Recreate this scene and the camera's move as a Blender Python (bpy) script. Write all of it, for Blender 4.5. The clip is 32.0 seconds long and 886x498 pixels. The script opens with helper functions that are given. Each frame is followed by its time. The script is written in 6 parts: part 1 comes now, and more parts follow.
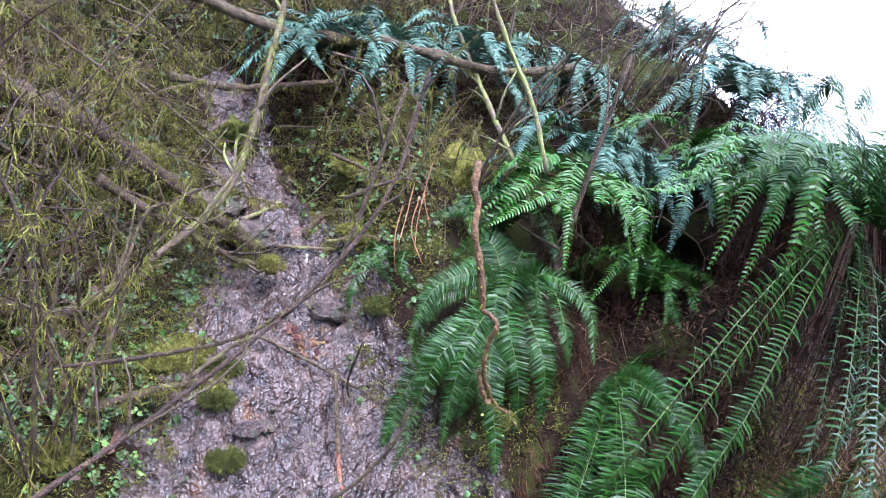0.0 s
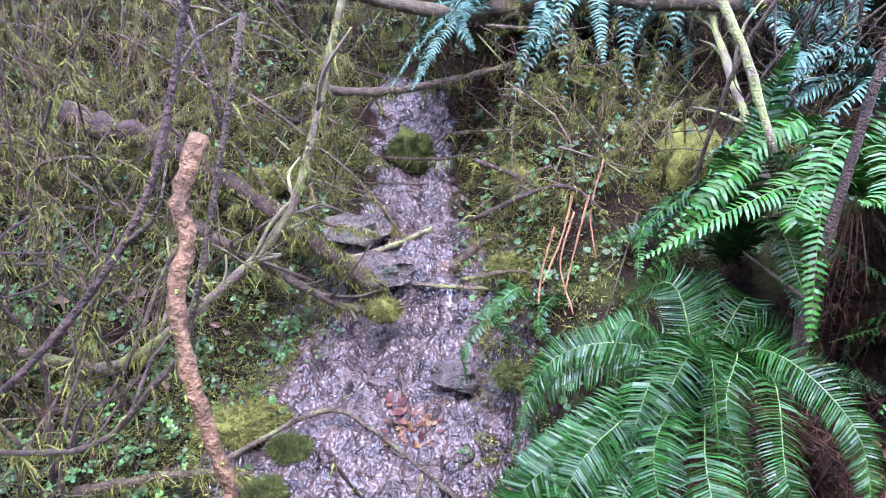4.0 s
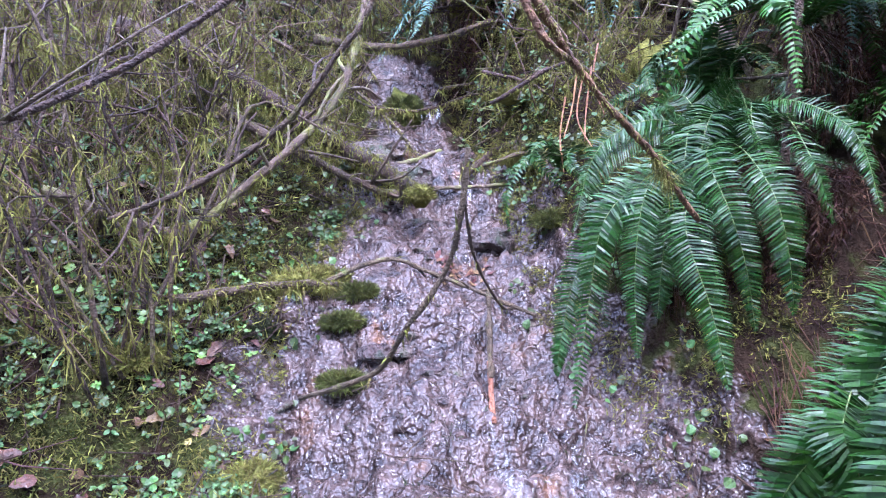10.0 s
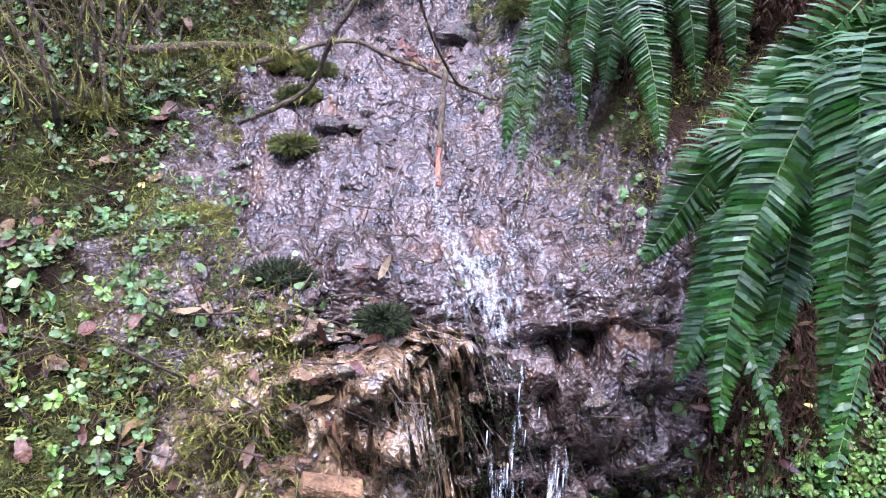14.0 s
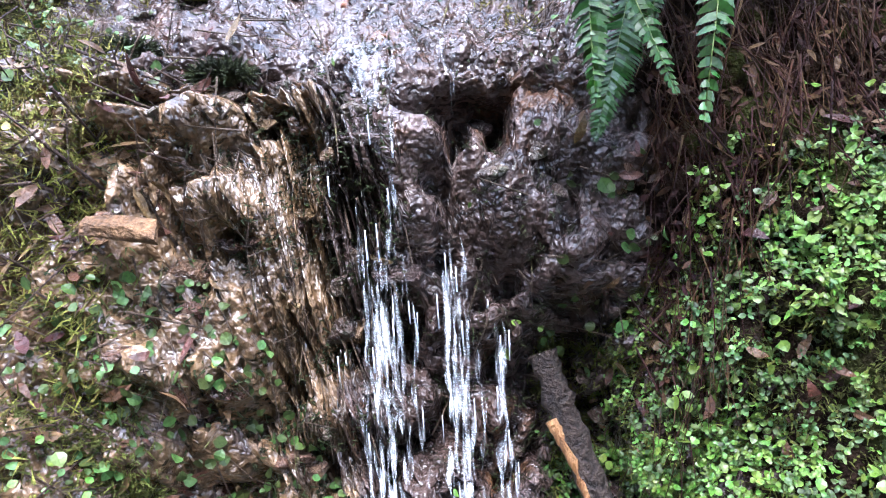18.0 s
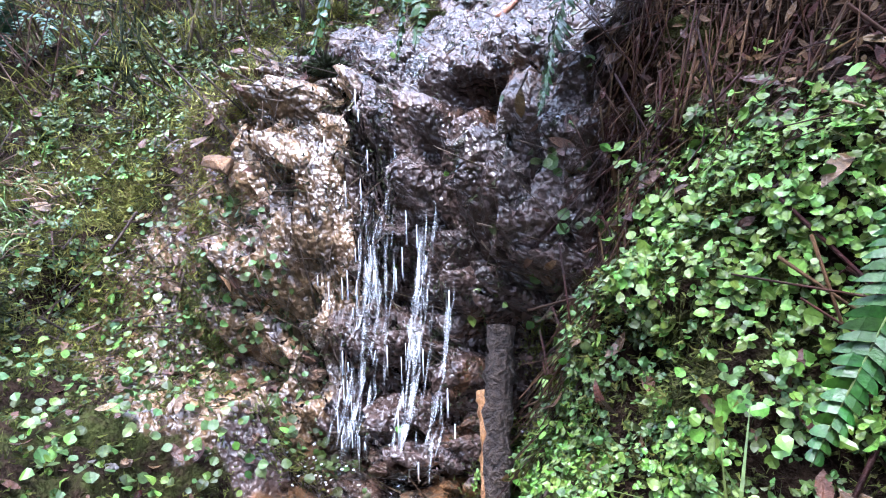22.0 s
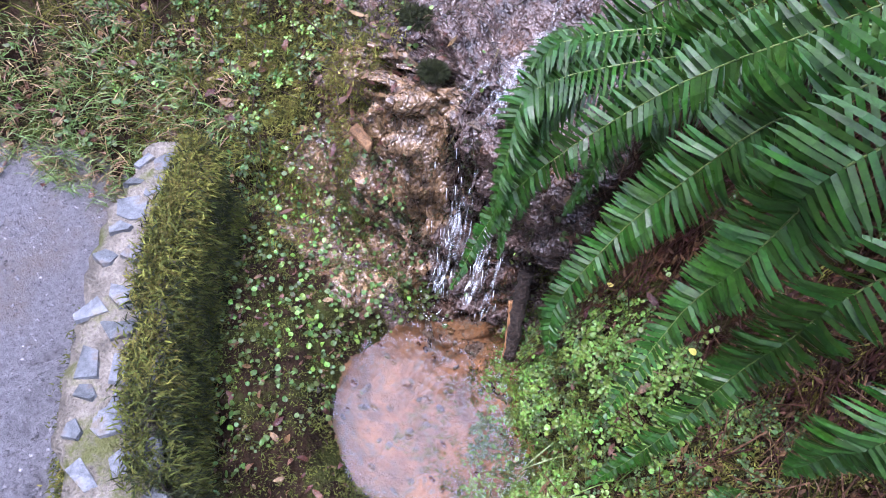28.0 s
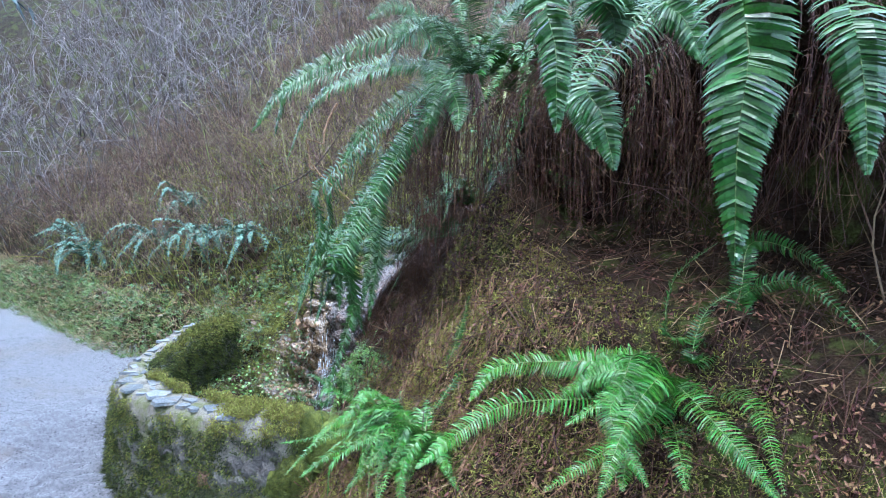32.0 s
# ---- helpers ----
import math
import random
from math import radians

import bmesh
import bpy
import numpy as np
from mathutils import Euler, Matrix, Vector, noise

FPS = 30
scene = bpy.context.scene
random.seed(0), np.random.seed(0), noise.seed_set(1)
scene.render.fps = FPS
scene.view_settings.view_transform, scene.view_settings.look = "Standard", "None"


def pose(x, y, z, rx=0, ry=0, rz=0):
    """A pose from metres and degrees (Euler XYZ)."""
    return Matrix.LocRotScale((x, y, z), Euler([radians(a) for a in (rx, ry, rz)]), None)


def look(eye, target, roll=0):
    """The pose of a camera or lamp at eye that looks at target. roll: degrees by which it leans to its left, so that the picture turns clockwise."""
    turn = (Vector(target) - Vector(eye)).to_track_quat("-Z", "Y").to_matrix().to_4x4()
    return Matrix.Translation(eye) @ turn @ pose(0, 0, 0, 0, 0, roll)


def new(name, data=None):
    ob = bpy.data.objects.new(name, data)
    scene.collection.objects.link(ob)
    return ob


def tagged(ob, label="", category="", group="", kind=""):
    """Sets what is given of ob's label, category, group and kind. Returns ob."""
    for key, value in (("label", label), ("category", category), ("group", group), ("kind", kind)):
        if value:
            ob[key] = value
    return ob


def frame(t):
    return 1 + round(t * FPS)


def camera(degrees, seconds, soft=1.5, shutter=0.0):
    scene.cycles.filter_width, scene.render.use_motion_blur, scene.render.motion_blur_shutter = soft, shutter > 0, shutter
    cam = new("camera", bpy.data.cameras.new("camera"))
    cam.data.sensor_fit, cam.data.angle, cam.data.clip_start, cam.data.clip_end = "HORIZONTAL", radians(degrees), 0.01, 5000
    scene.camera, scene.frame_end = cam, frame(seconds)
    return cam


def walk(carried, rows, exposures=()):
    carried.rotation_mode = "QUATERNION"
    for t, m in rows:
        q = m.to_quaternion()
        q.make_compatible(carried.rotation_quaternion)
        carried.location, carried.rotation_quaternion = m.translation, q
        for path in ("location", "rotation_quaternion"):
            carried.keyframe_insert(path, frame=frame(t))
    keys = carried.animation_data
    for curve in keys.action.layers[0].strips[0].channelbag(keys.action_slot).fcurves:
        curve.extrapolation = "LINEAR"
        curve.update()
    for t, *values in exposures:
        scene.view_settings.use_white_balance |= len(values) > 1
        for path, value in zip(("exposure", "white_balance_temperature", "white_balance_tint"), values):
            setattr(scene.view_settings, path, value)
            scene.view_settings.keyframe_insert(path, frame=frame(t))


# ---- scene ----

cam = camera(68.4, 32.0, soft=1.0, shutter=0.04)
PATH = [
    (0.0, (-0.965, -1.790, 2.247), (-0.450, -0.993, 1.930), 14.26),
    (0.5, (-0.912, -1.600, 2.223), (-0.439, -0.782, 1.895), 14.06),
    (1.0, (-0.628, -1.285, 2.386), (-0.258, -0.451, 1.977), 12.29),
    (1.5, (-0.552, -1.217, 2.266), (-0.289, -0.328, 1.892), 8.33),
    (2.0, (-0.411, -1.236, 2.322), (-0.351, -0.321, 1.923), 3.10),
    (2.5, (-0.274, -1.266, 2.341), (-0.262, -0.351, 1.939), 1.86),
    (3.0, (-0.107, -1.282, 2.260), (-0.134, -0.362, 1.868), 0.68),
    (3.5, (-0.030, -1.240, 2.200), (-0.075, -0.317, 1.818), 0.37),
    (5.5, (-0.079, -1.312, 1.770), (-0.074, -0.348, 1.506), 3.97),
    (6.0, (-0.173, -1.333, 1.666), (-0.151, -0.359, 1.442), 2.72),
    (6.5, (-0.190, -1.328, 1.620), (-0.160, -0.351, 1.407), 2.29),
    (7.0, (-0.229, -1.315, 1.577), (-0.175, -0.339, 1.368), 2.40),
    (7.5, (-0.268, -1.313, 1.542), (-0.190, -0.336, 1.340), 0.31),
    (8.0, (-0.263, -1.371, 1.555), (-0.193, -0.396, 1.345), -2.09),
    (8.5, (-0.298, -1.477, 1.555), (-0.217, -0.501, 1.350), -2.13),
    (9.0, (-0.332, -1.535, 1.531), (-0.248, -0.559, 1.331), -1.80),
    (9.5, (-0.389, -1.585, 1.488), (-0.287, -0.608, 1.300), -1.14),
    (10.0, (-0.413, -1.644, 1.490), (-0.307, -0.667, 1.304), -1.17),
    (10.5, (-0.384, -1.663, 1.401), (-0.282, -0.682, 1.234), -0.54),
    (11.0, (-0.319, -1.720, 1.307), (-0.227, -0.734, 1.167), -0.34),
    (11.5, (-0.324, -1.791, 1.270), (-0.237, -0.803, 1.142), -0.07),
    (12.0, (-0.326, -1.796, 1.273), (-0.233, -0.809, 1.143), 0.05),
    (12.5, (-0.327, -1.797, 1.274), (-0.224, -0.816, 1.110), 0.02),
    (13.0, (-0.328, -1.797, 1.276), (-0.217, -0.833, 1.034), 0.55),
    (13.5, (-0.328, -1.795, 1.276), (-0.217, -0.864, 0.930), 0.84),
    (15.5, (-0.116, -1.592, 0.999), (-0.047, 0.257, 0.241), 1.5),
    (16.0, (-0.048, -1.618, 0.88), (-0.041, 0.268, 0.215), -0.5),
    (16.5, (-0.038, -1.641, 0.772), (-0.022, 0.276, 0.202), -1.4),
    (17.0, (-0.011, -1.653, 0.73), (-0.019, 0.275, 0.2), -2.2),
    (17.5, (0.011, -1.695, 0.693), (-0.011, 0.245, 0.207), -2.9),
    (18.0, (0.04, -1.728, 0.668), (-0.007, 0.216, 0.199), -3.6),
    (18.5, (0.133, -1.751, 0.619), (-0.02, 0.199, 0.2), -4.6),
    (19.0, (0.3, -1.773, 0.569), (-0.063, 0.164, 0.228), -6.0),
    (19.5, (0.46, -1.761, 0.563), (-0.128, 0.123, 0.239), -6.4),
    (20.0, (0.54, -1.71, 0.534), (-0.206, 0.123, 0.242), -6.1),
    (20.5, (0.595, -1.635, 0.528), (-0.324, 0.117, 0.239), -5.3),
    (21.0, (0.654, -1.616, 0.517), (-0.415, 0.052, 0.246), -3.9),
    (21.5, (0.787, -1.585, 0.551), (-0.464, -0.054, 0.253), -3.0),
    (22.0, (0.804, -1.561, 0.524), (-0.552, -0.115, 0.251), -1.2),
    (22.5, (0.825, -1.571, 0.626), (-0.637, -0.248, 0.289), 0.6),
    (23.0, (0.851, -1.562, 0.661), (-0.675, -0.319, 0.308), 1.3),
    (23.5, (0.842, -1.523, 0.669), (-0.701, -0.309, 0.291), 1.3),
    (24.0, (0.829, -1.513, 0.694), (-0.692, -0.324, 0.173), 1.3),
    (24.5, (0.818, -1.497, 0.724), (-0.646, -0.368, -0.038), 1.5),
    (25.0, (0.798, -1.498, 0.763), (-0.565, -0.432, -0.239), 2.2),
    (25.5, (0.771, -1.507, 0.747), (-0.505, -0.444, -0.368), 3.5),
    (27.5, (0.888, -1.793, 1.557), (-0.078, -0.866, 0.071), 2.3),
    (28.0, (0.867, -1.789, 1.803), (-0.056, -0.887, 0.275), 2.6),
    (28.5, (1.061, -1.948, 1.786), (0.105, -1.006, 0.303), 3.0),
    (29.0, (1.251, -2.183, 1.781), (0.288, -1.184, 0.341), 4.5),
    (29.5, (1.337, -2.241, 1.687), (0.335, -1.226, 0.284), 3.7),
    (30.0, (1.831, -2.439, 1.528), (0.612, -1.373, 0.354), 1.6),
    (30.5, (2.257, -2.374, 1.46), (0.839, -1.313, 0.53), 0.7),
    (31.0, (2.753, -2.363, 1.476), (1.213, -1.276, 0.807), 1.8),
    (31.5, (3.374, -2.443, 1.489), (1.729, -1.374, 1.1), 2.3),
    (32.0, (3.92, -2.292, 1.433), (2.195, -1.293, 1.27), 2.3),
]
walk(cam, [(t, look(eye, target, roll)) for t, eye, target, roll in PATH], exposures=[(0.0, 3.35, 5500, 21), (1.0, 3.5, 5250, 25), (3.0, 3.6, 5100, 29), (7.0, 3.65, 5100, 30), (13.0, 3.6, 5350, 29), (17.0, 3.8, 5650, 18), (19.0, 3.8, 5600, 17), (22.0, 3.8, 5500, 19), (25.0, 3.68, 5450, 28), (28.0, 3.22, 5700, 29), (30.0, 3.27, 5700, 22), (31.0, 3.3, 5500, 14), (32.0, 3.45, 5200, 5)])

# ---- world and light: an overcast winter sky ----
world = bpy.data.worlds.new("overcast_sky")
scene.world = world
world.use_nodes = True
wn, wl = world.node_tree.nodes, world.node_tree.links
sky = wn.new("ShaderNodeTexSky")
sky.sky_type, sky.sun_disc = "NISHITA", False
sky.sun_elevation, sky.sun_rotation = radians(66), radians(180)
sky.air_density, sky.dust_density, sky.ozone_density = 1.0, 4.0, 1.0
grey = wn.new("ShaderNodeMixRGB")
grey.inputs["Fac"].default_value = 0.72
grey.inputs["Color2"].default_value = (7.0, 7.9, 9.6, 1)
wl.new(sky.outputs["Color"], grey.inputs["Color1"])
wl.new(grey.outputs["Color"], wn["Background"].inputs["Color"])
wn["Background"].inputs["Strength"].default_value = 0.13
sun = new("sun", bpy.data.lights.new("sun", "SUN"))
sun.data.energy, sun.data.angle, sun.data.color = 0.9, radians(25), (1.0, 0.97, 0.92)
sun.matrix_world = look((0.5, -3.5, 10), (0.3, 0.0, 0.6))


# ---- materials ----
def mat(name, *colours, **how):
    m = bpy.data.materials.new(name)
    m.use_nodes = True
    surface(m.node_tree, m.node_tree.nodes["Principled BSDF"], *colours, **how)
    return m


def surface(tree, b, dark, light, scale=20.0, rough=0.6, bump=0.3, fine=160.0, spec=0.5, metal=0.0, third=None, third_scale=4.0,
            third_low=0.5, vary=0.25, wet=0.0, coat=0.0, stretch=None, island=False, depth=0.02, fine_bump=1.0, plain=False):
    """A surface of two colours mixed by grain at two scales, with patches of a third one, bump, and uneven gloss."""
    n, l = tree.nodes, tree.links
    co = n.new("ShaderNodeTexCoord")
    src = co.outputs["Object"]
    if stretch:
        mp = n.new("ShaderNodeMapping")
        mp.inputs["Scale"].default_value = stretch
        l.new(src, mp.inputs["Vector"])
        src = mp.outputs["Vector"]

    def tex(s, detail=6.0, rough_=0.6):
        t = n.new("ShaderNodeTexNoise")
        t.inputs["Scale"].default_value, t.inputs["Detail"].default_value, t.inputs["Roughness"].default_value = s, detail, rough_
        l.new(src, t.inputs["Vector"])
        return t.outputs["Fac"]

    def ramp(fac, lo, hi):
        r = n.new("ShaderNodeMapRange")
        r.inputs["From Min"].default_value, r.inputs["From Max"].default_value = lo, hi
        l.new(fac, r.inputs["Value"])
        return r.outputs["Result"]

    def mix(fac, a, b_):
        x = n.new("ShaderNodeMixRGB")
        l.new(fac, x.inputs["Fac"])
        for key, v in (("Color1", a), ("Color2", b_)):
            if isinstance(v, tuple):
                x.inputs[key].default_value = (*v, 1)
            else:
                l.new(v, x.inputs[key])
        return x.outputs["Color"]

    big, small = tex(scale, 2.5 if plain else 6.0), tex(fine, 1.5 if plain else 3.0)
    colour = mix(ramp(big, 0.32, 0.68), dark, light)
    grain = n.new("ShaderNodeMixRGB")
    grain.blend_type = "MULTIPLY"
    grain.inputs["Fac"].default_value = 0.6
    l.new(colour, grain.inputs["Color1"])
    l.new(ramp(small, 0.2, 0.62), grain.inputs["Color2"])
    colour = grain.outputs["Color"]
    if third:
        colour = mix(ramp(tex(third_scale, 8.0, 0.7), third_low, third_low + 0.09), colour, third)
    if vary:
        rnd = n.new("ShaderNodeNewGeometry").outputs["Random Per Island"] if island else n.new("ShaderNodeObjectInfo").outputs["Random"]
        hsv = n.new("ShaderNodeHueSaturation")
        l.new(colour, hsv.inputs["Color"])
        r = n.new("ShaderNodeMapRange")
        r.inputs["To Min"].default_value, r.inputs["To Max"].default_value = 1 - vary, 1 + vary
        l.new(rnd, r.inputs["Value"])
        l.new(r.outputs["Result"], hsv.inputs["Value"])
        r2 = n.new("ShaderNodeMapRange")
        r2.inputs["To Min"].default_value, r2.inputs["To Max"].default_value = 0.5 - vary * 0.08, 0.5 + vary * 0.08
        l.new(rnd, r2.inputs["Value"])
        l.new(r2.outputs["Result"], hsv.inputs["Hue"])
        colour = hsv.outputs["Color"]
    l.new(colour, b.inputs["Base Color"])
    rr = n.new("ShaderNodeMapRange")
    rr.inputs["From Min"].default_value, rr.inputs["From Max"].default_value = 0.35, 0.65
    rr.inputs["To Min"].default_value, rr.inputs["To Max"].default_value = max(0.04, rough - 0.15 - wet), min(1.0, rough + 0.12)
    l.new(tex(scale * 2.3), rr.inputs["Value"])
    l.new(rr.outputs["Result"], b.inputs["Roughness"])
    b.inputs["Specular IOR Level"].default_value, b.inputs["Metallic"].default_value = spec, metal
    b.inputs["Coat Weight"].default_value, b.inputs["Coat Roughness"].default_value = coat, 0.12
    if bump:
        add = n.new("ShaderNodeMath")
        add.operation = "ADD"
        gain = n.new("ShaderNodeMath")
        gain.operation = "MULTIPLY"
        gain.inputs[1].default_value = fine_bump
        l.new(small, gain.inputs[0])
        l.new(big, add.inputs[0])
        l.new(gain.outputs["Value"], add.inputs[1])
        bp = n.new("ShaderNodeBump")
        bp.inputs["Strength"].default_value, bp.inputs["Distance"].default_value = bump, depth
        l.new(add.outputs["Value"], bp.inputs["Height"])
        l.new(bp.outputs["Normal"], b.inputs["Normal"])
        if coat:
            l.new(bp.outputs["Normal"], b.inputs["Coat Normal"])
    return b


def ground_mat():
    """Soil, gravel, wet rock, tan rock and silt, each where its share says so, with ragged borders."""
    m = bpy.data.materials.new("wooded_bank")
    m.use_nodes = True
    tree = m.node_tree
    n, l = tree.nodes, tree.links
    att = n.new("ShaderNodeAttribute")
    att.attribute_name = "share"
    sep = n.new("ShaderNodeSeparateColor")
    l.new(att.outputs["Color"], sep.inputs["Color"])
    co, noise_ = n.new("ShaderNodeTexCoord"), n.new("ShaderNodeTexNoise")
    noise_.inputs["Scale"].default_value, noise_.inputs["Detail"].default_value = 16, 6
    l.new(co.outputs["Object"], noise_.inputs["Vector"])
    last = surface(tree, n["Principled BSDF"], (0.007, 0.0045, 0.003), (0.03, 0.018, 0.011), 14, 0.8, 0.9, 110, 0.04, third=(0.03, 0.034, 0.009), third_scale=5, third_low=0.5, vary=0).outputs["BSDF"]
    layers = [("Red", dict(dark=(0.085, 0.079, 0.085), light=(0.22, 0.208, 0.22), scale=55, rough=0.45, bump=0.9, fine=260, third=(0.12, 0.1, 0.09), third_scale=1.1, third_low=0.5, vary=0, wet=0.12, depth=0.025)),
              ("Green", dict(dark=(0.014, 0.009, 0.008), light=(0.085, 0.057, 0.047), scale=19, rough=0.3, bump=0.85, fine=64, spec=0.36, third=(0.085, 0.04, 0.018), third_scale=5, third_low=0.58, vary=0, wet=0.1, depth=0.03, fine_bump=0.7, plain=True)),
              ("Blue", dict(dark=(0.045, 0.026, 0.013), light=(0.22, 0.138, 0.072), scale=18, rough=0.28, bump=0.9, fine=70, spec=0.6, third=(0.04, 0.026, 0.018), third_scale=10, third_low=0.53, vary=0, wet=0.12, depth=0.03, fine_bump=0.45, plain=True)),
              ("Alpha", dict(dark=(0.075, 0.037, 0.014), light=(0.23, 0.115, 0.042), scale=9, rough=0.6, bump=0.6, fine=120, third=(0.09, 0.075, 0.055), third_scale=34, third_low=0.52, vary=0))]
    for channel, how in layers:
        b = surface(tree, n.new("ShaderNodeBsdfPrincipled"), **how)
        add = n.new("ShaderNodeMath")
        add.operation = "ADD"
        l.new(att.outputs["Alpha"] if channel == "Alpha" else sep.outputs[channel], add.inputs[0])
        l.new(noise_.outputs["Fac"], add.inputs[1])
        r = n.new("ShaderNodeMapRange")
        r.inputs["From Min"].default_value, r.inputs["From Max"].default_value = 0.93, 1.07
        l.new(add.outputs["Value"], r.inputs["Value"])
        mixer = n.new("ShaderNodeMixShader")
        l.new(r.outputs["Result"], mixer.inputs["Fac"])
        l.new(last, mixer.inputs[1])
        l.new(b.outputs["BSDF"], mixer.inputs[2])
        last = mixer.outputs["Shader"]
    l.new(last, n["Material Output"].inputs["Surface"])
    return m


GROUND = ground_mat()
CONCRETE = mat("old_mortar", (0.0750, 0.0640, 0.0500), (0.2200, 0.1920, 0.1540), 14, 0.8, 0.9, 120, 0.25, third=(0.06, 0.062, 0.018), third_scale=7, third_low=0.5, vary=0)
STONE = mat("grey_wall_stone", (0.0400, 0.0430, 0.0450), (0.1300, 0.1370, 0.1450), 12, 0.6, 0.5, 120, 0.25, third=(0.08, 0.065, 0.05), third_scale=9, third_low=0.54, vary=0.4)
MOSS = mat("green_moss", (0.0400, 0.0500, 0.0085), (0.1500, 0.1600, 0.0280), 40, 0.9, 0.9, 300, 0.2, vary=0.3, island=True)
MOSSY = mat("yellow_green_moss", (0.0900, 0.0880, 0.0145), (0.2850, 0.2660, 0.0530), 40, 0.9, 0.9, 300, 0.2, vary=0.35, island=True)
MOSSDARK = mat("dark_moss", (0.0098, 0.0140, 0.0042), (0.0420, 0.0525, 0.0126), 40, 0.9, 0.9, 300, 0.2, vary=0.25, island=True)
FERN = mat("fern_green", (0.0065, 0.0270, 0.0024), (0.0200, 0.0690, 0.0062), 14, 0.42, 0.1, 200, 0.24, vary=0.2, island=True)
FERNY = mat("young_fern_green", (0.0150, 0.0600, 0.0040), (0.0400, 0.1250, 0.0090), 14, 0.42, 0.1, 200, 0.28, vary=0.3, island=True)
# fern green made paler and bluer: haze and sky sheen put into the colour
FERNHAZE = mat("haze_tinted_fern", (0.0280, 0.0700, 0.0440), (0.0750, 0.1500, 0.1050), 14, 0.5, 0.1, 200, 0.3, vary=0.3, island=True)
RIB = mat("fern_rib", (0.0500, 0.0800, 0.0150), (0.1300, 0.1600, 0.0450), 30, 0.5, 0.1, 200, 0.4, vary=0.15)
DEAD = mat("dead_fern_brown", (0.0120, 0.0046, 0.0026), (0.0600, 0.0230, 0.0110), 16, 0.6, 0.3, 200, 0.15, vary=0.5, island=True)
STRAW = mat("dry_straw", (0.1300, 0.0750, 0.0320), (0.2700, 0.1800, 0.0900), 16, 0.6, 0.2, 200, 0.4, vary=0.3, island=True)
BARK = mat("wet_brown_bark", (0.0280, 0.0180, 0.0115), (0.1120, 0.0720, 0.0480), 30, 0.6, 0.8, 220, 0.2, third=(0.12, 0.12, 0.035), third_scale=14, third_low=0.58, vary=0.3)
PALEBARK = mat("pale_branch_bark", (0.0800, 0.0540, 0.0340), (0.2200, 0.1600, 0.1050), 30, 0.6, 0.7, 220, 0.3, third=(0.17, 0.18, 0.05), third_scale=9, third_low=0.48, vary=0.25)
ORANGE = mat("split_orange_wood", (0.1500, 0.0560, 0.0210), (0.3700, 0.1750, 0.0780), 30, 0.55, 0.7, 220, 0.4, vary=0.15, stretch=(1, 1, 0.15))
LEAF = mat("ground_leaf_green", (0.0220, 0.0460, 0.0095), (0.0660, 0.1080, 0.0230), 30, 0.5, 0.1, 200, 0.3, vary=0.45, island=True)
LEAFY = mat("bright_leaf_green", (0.0550, 0.1150, 0.0130), (0.1350, 0.2250, 0.0330), 30, 0.42, 0.1, 200, 0.4, vary=0.4, island=True)
YLEAF = mat("yellow_leaf", (0.3200, 0.2880, 0.0480), (0.4960, 0.4400, 0.1120), 30, 0.45, 0.2, 200, 0.4, vary=0.2, island=True)
BLEAF = mat("brown_fallen_leaf", (0.0300, 0.0130, 0.0065), (0.1300, 0.0620, 0.0330), 30, 0.45, 0.3, 200, 0.3, vary=0.5, wet=0.1, island=True)
REDLEAF = mat("reddish_leaf_litter", (0.0350, 0.0150, 0.0085), (0.1400, 0.0620, 0.0350), 30, 0.6, 0.3, 200, 0.15, vary=0.5, wet=0.1, island=True)
EARTH = mat("dark_bank_earth", (0.0070, 0.0045, 0.0030), (0.0280, 0.0170, 0.0105), 14, 0.85, 0.9, 110, 0.04, third=(0.03, 0.034, 0.009), third_scale=5, third_low=0.5, vary=0)
GRASS = mat("grass_blade", (0.0420, 0.0840, 0.0120), (0.1320, 0.1800, 0.0420), 12, 0.5, 0.1, 100, 0.4, vary=0.35, island=True)
ROTBARK = mat("rotten_dark_bark", (0.0140, 0.0100, 0.0080), (0.0700, 0.0480, 0.0360), 60, 0.6, 1.0, 120, 0.3, vary=0, depth=0.02)
STALK = mat("peeling_stalk_bark", (0.0550, 0.0280, 0.0140), (0.2000, 0.1080, 0.0520), 40, 0.7, 0.6, 150, 0.2, vary=0.15)
TWIG = mat("reddish_brown_twig", (0.0480, 0.0270, 0.0190), (0.1700, 0.0960, 0.0660), 30, 0.6, 0.5, 220, 0.25, vary=0.5, island=True)
# pale grey twig: the mist of distance is put into the colour
FARTWIG = mat("mist_tinted_twig", (0.0800, 0.0680, 0.0680), (0.2000, 0.1700, 0.1700), 30, 0.8, 0.3, 220, 0.1, vary=0.35, island=True)
SHADETREE = mat("shade_conifer", (0.0100, 0.0160, 0.0080), (0.0350, 0.0480, 0.0220), 5, 0.9, 0.3, 60, 0.1, vary=0.4, island=True)
WETROCK = mat("dark_wet_rock", (0.0200, 0.0140, 0.0120), (0.1100, 0.0720, 0.0540), 24, 0.35, 0.8, 120, 0.5, third=(0.02, 0.03, 0.01), third_scale=9, third_low=0.55, vary=0.4, wet=0.1, depth=0.02)
TANROCK = mat("tan_wet_rock", (0.0480, 0.0260, 0.0130), (0.1800, 0.1060, 0.0560), 24, 0.35, 0.8, 120, 0.5, third=(0.05, 0.03, 0.018), third_scale=12, third_low=0.56, vary=0.4, wet=0.12, depth=0.02)
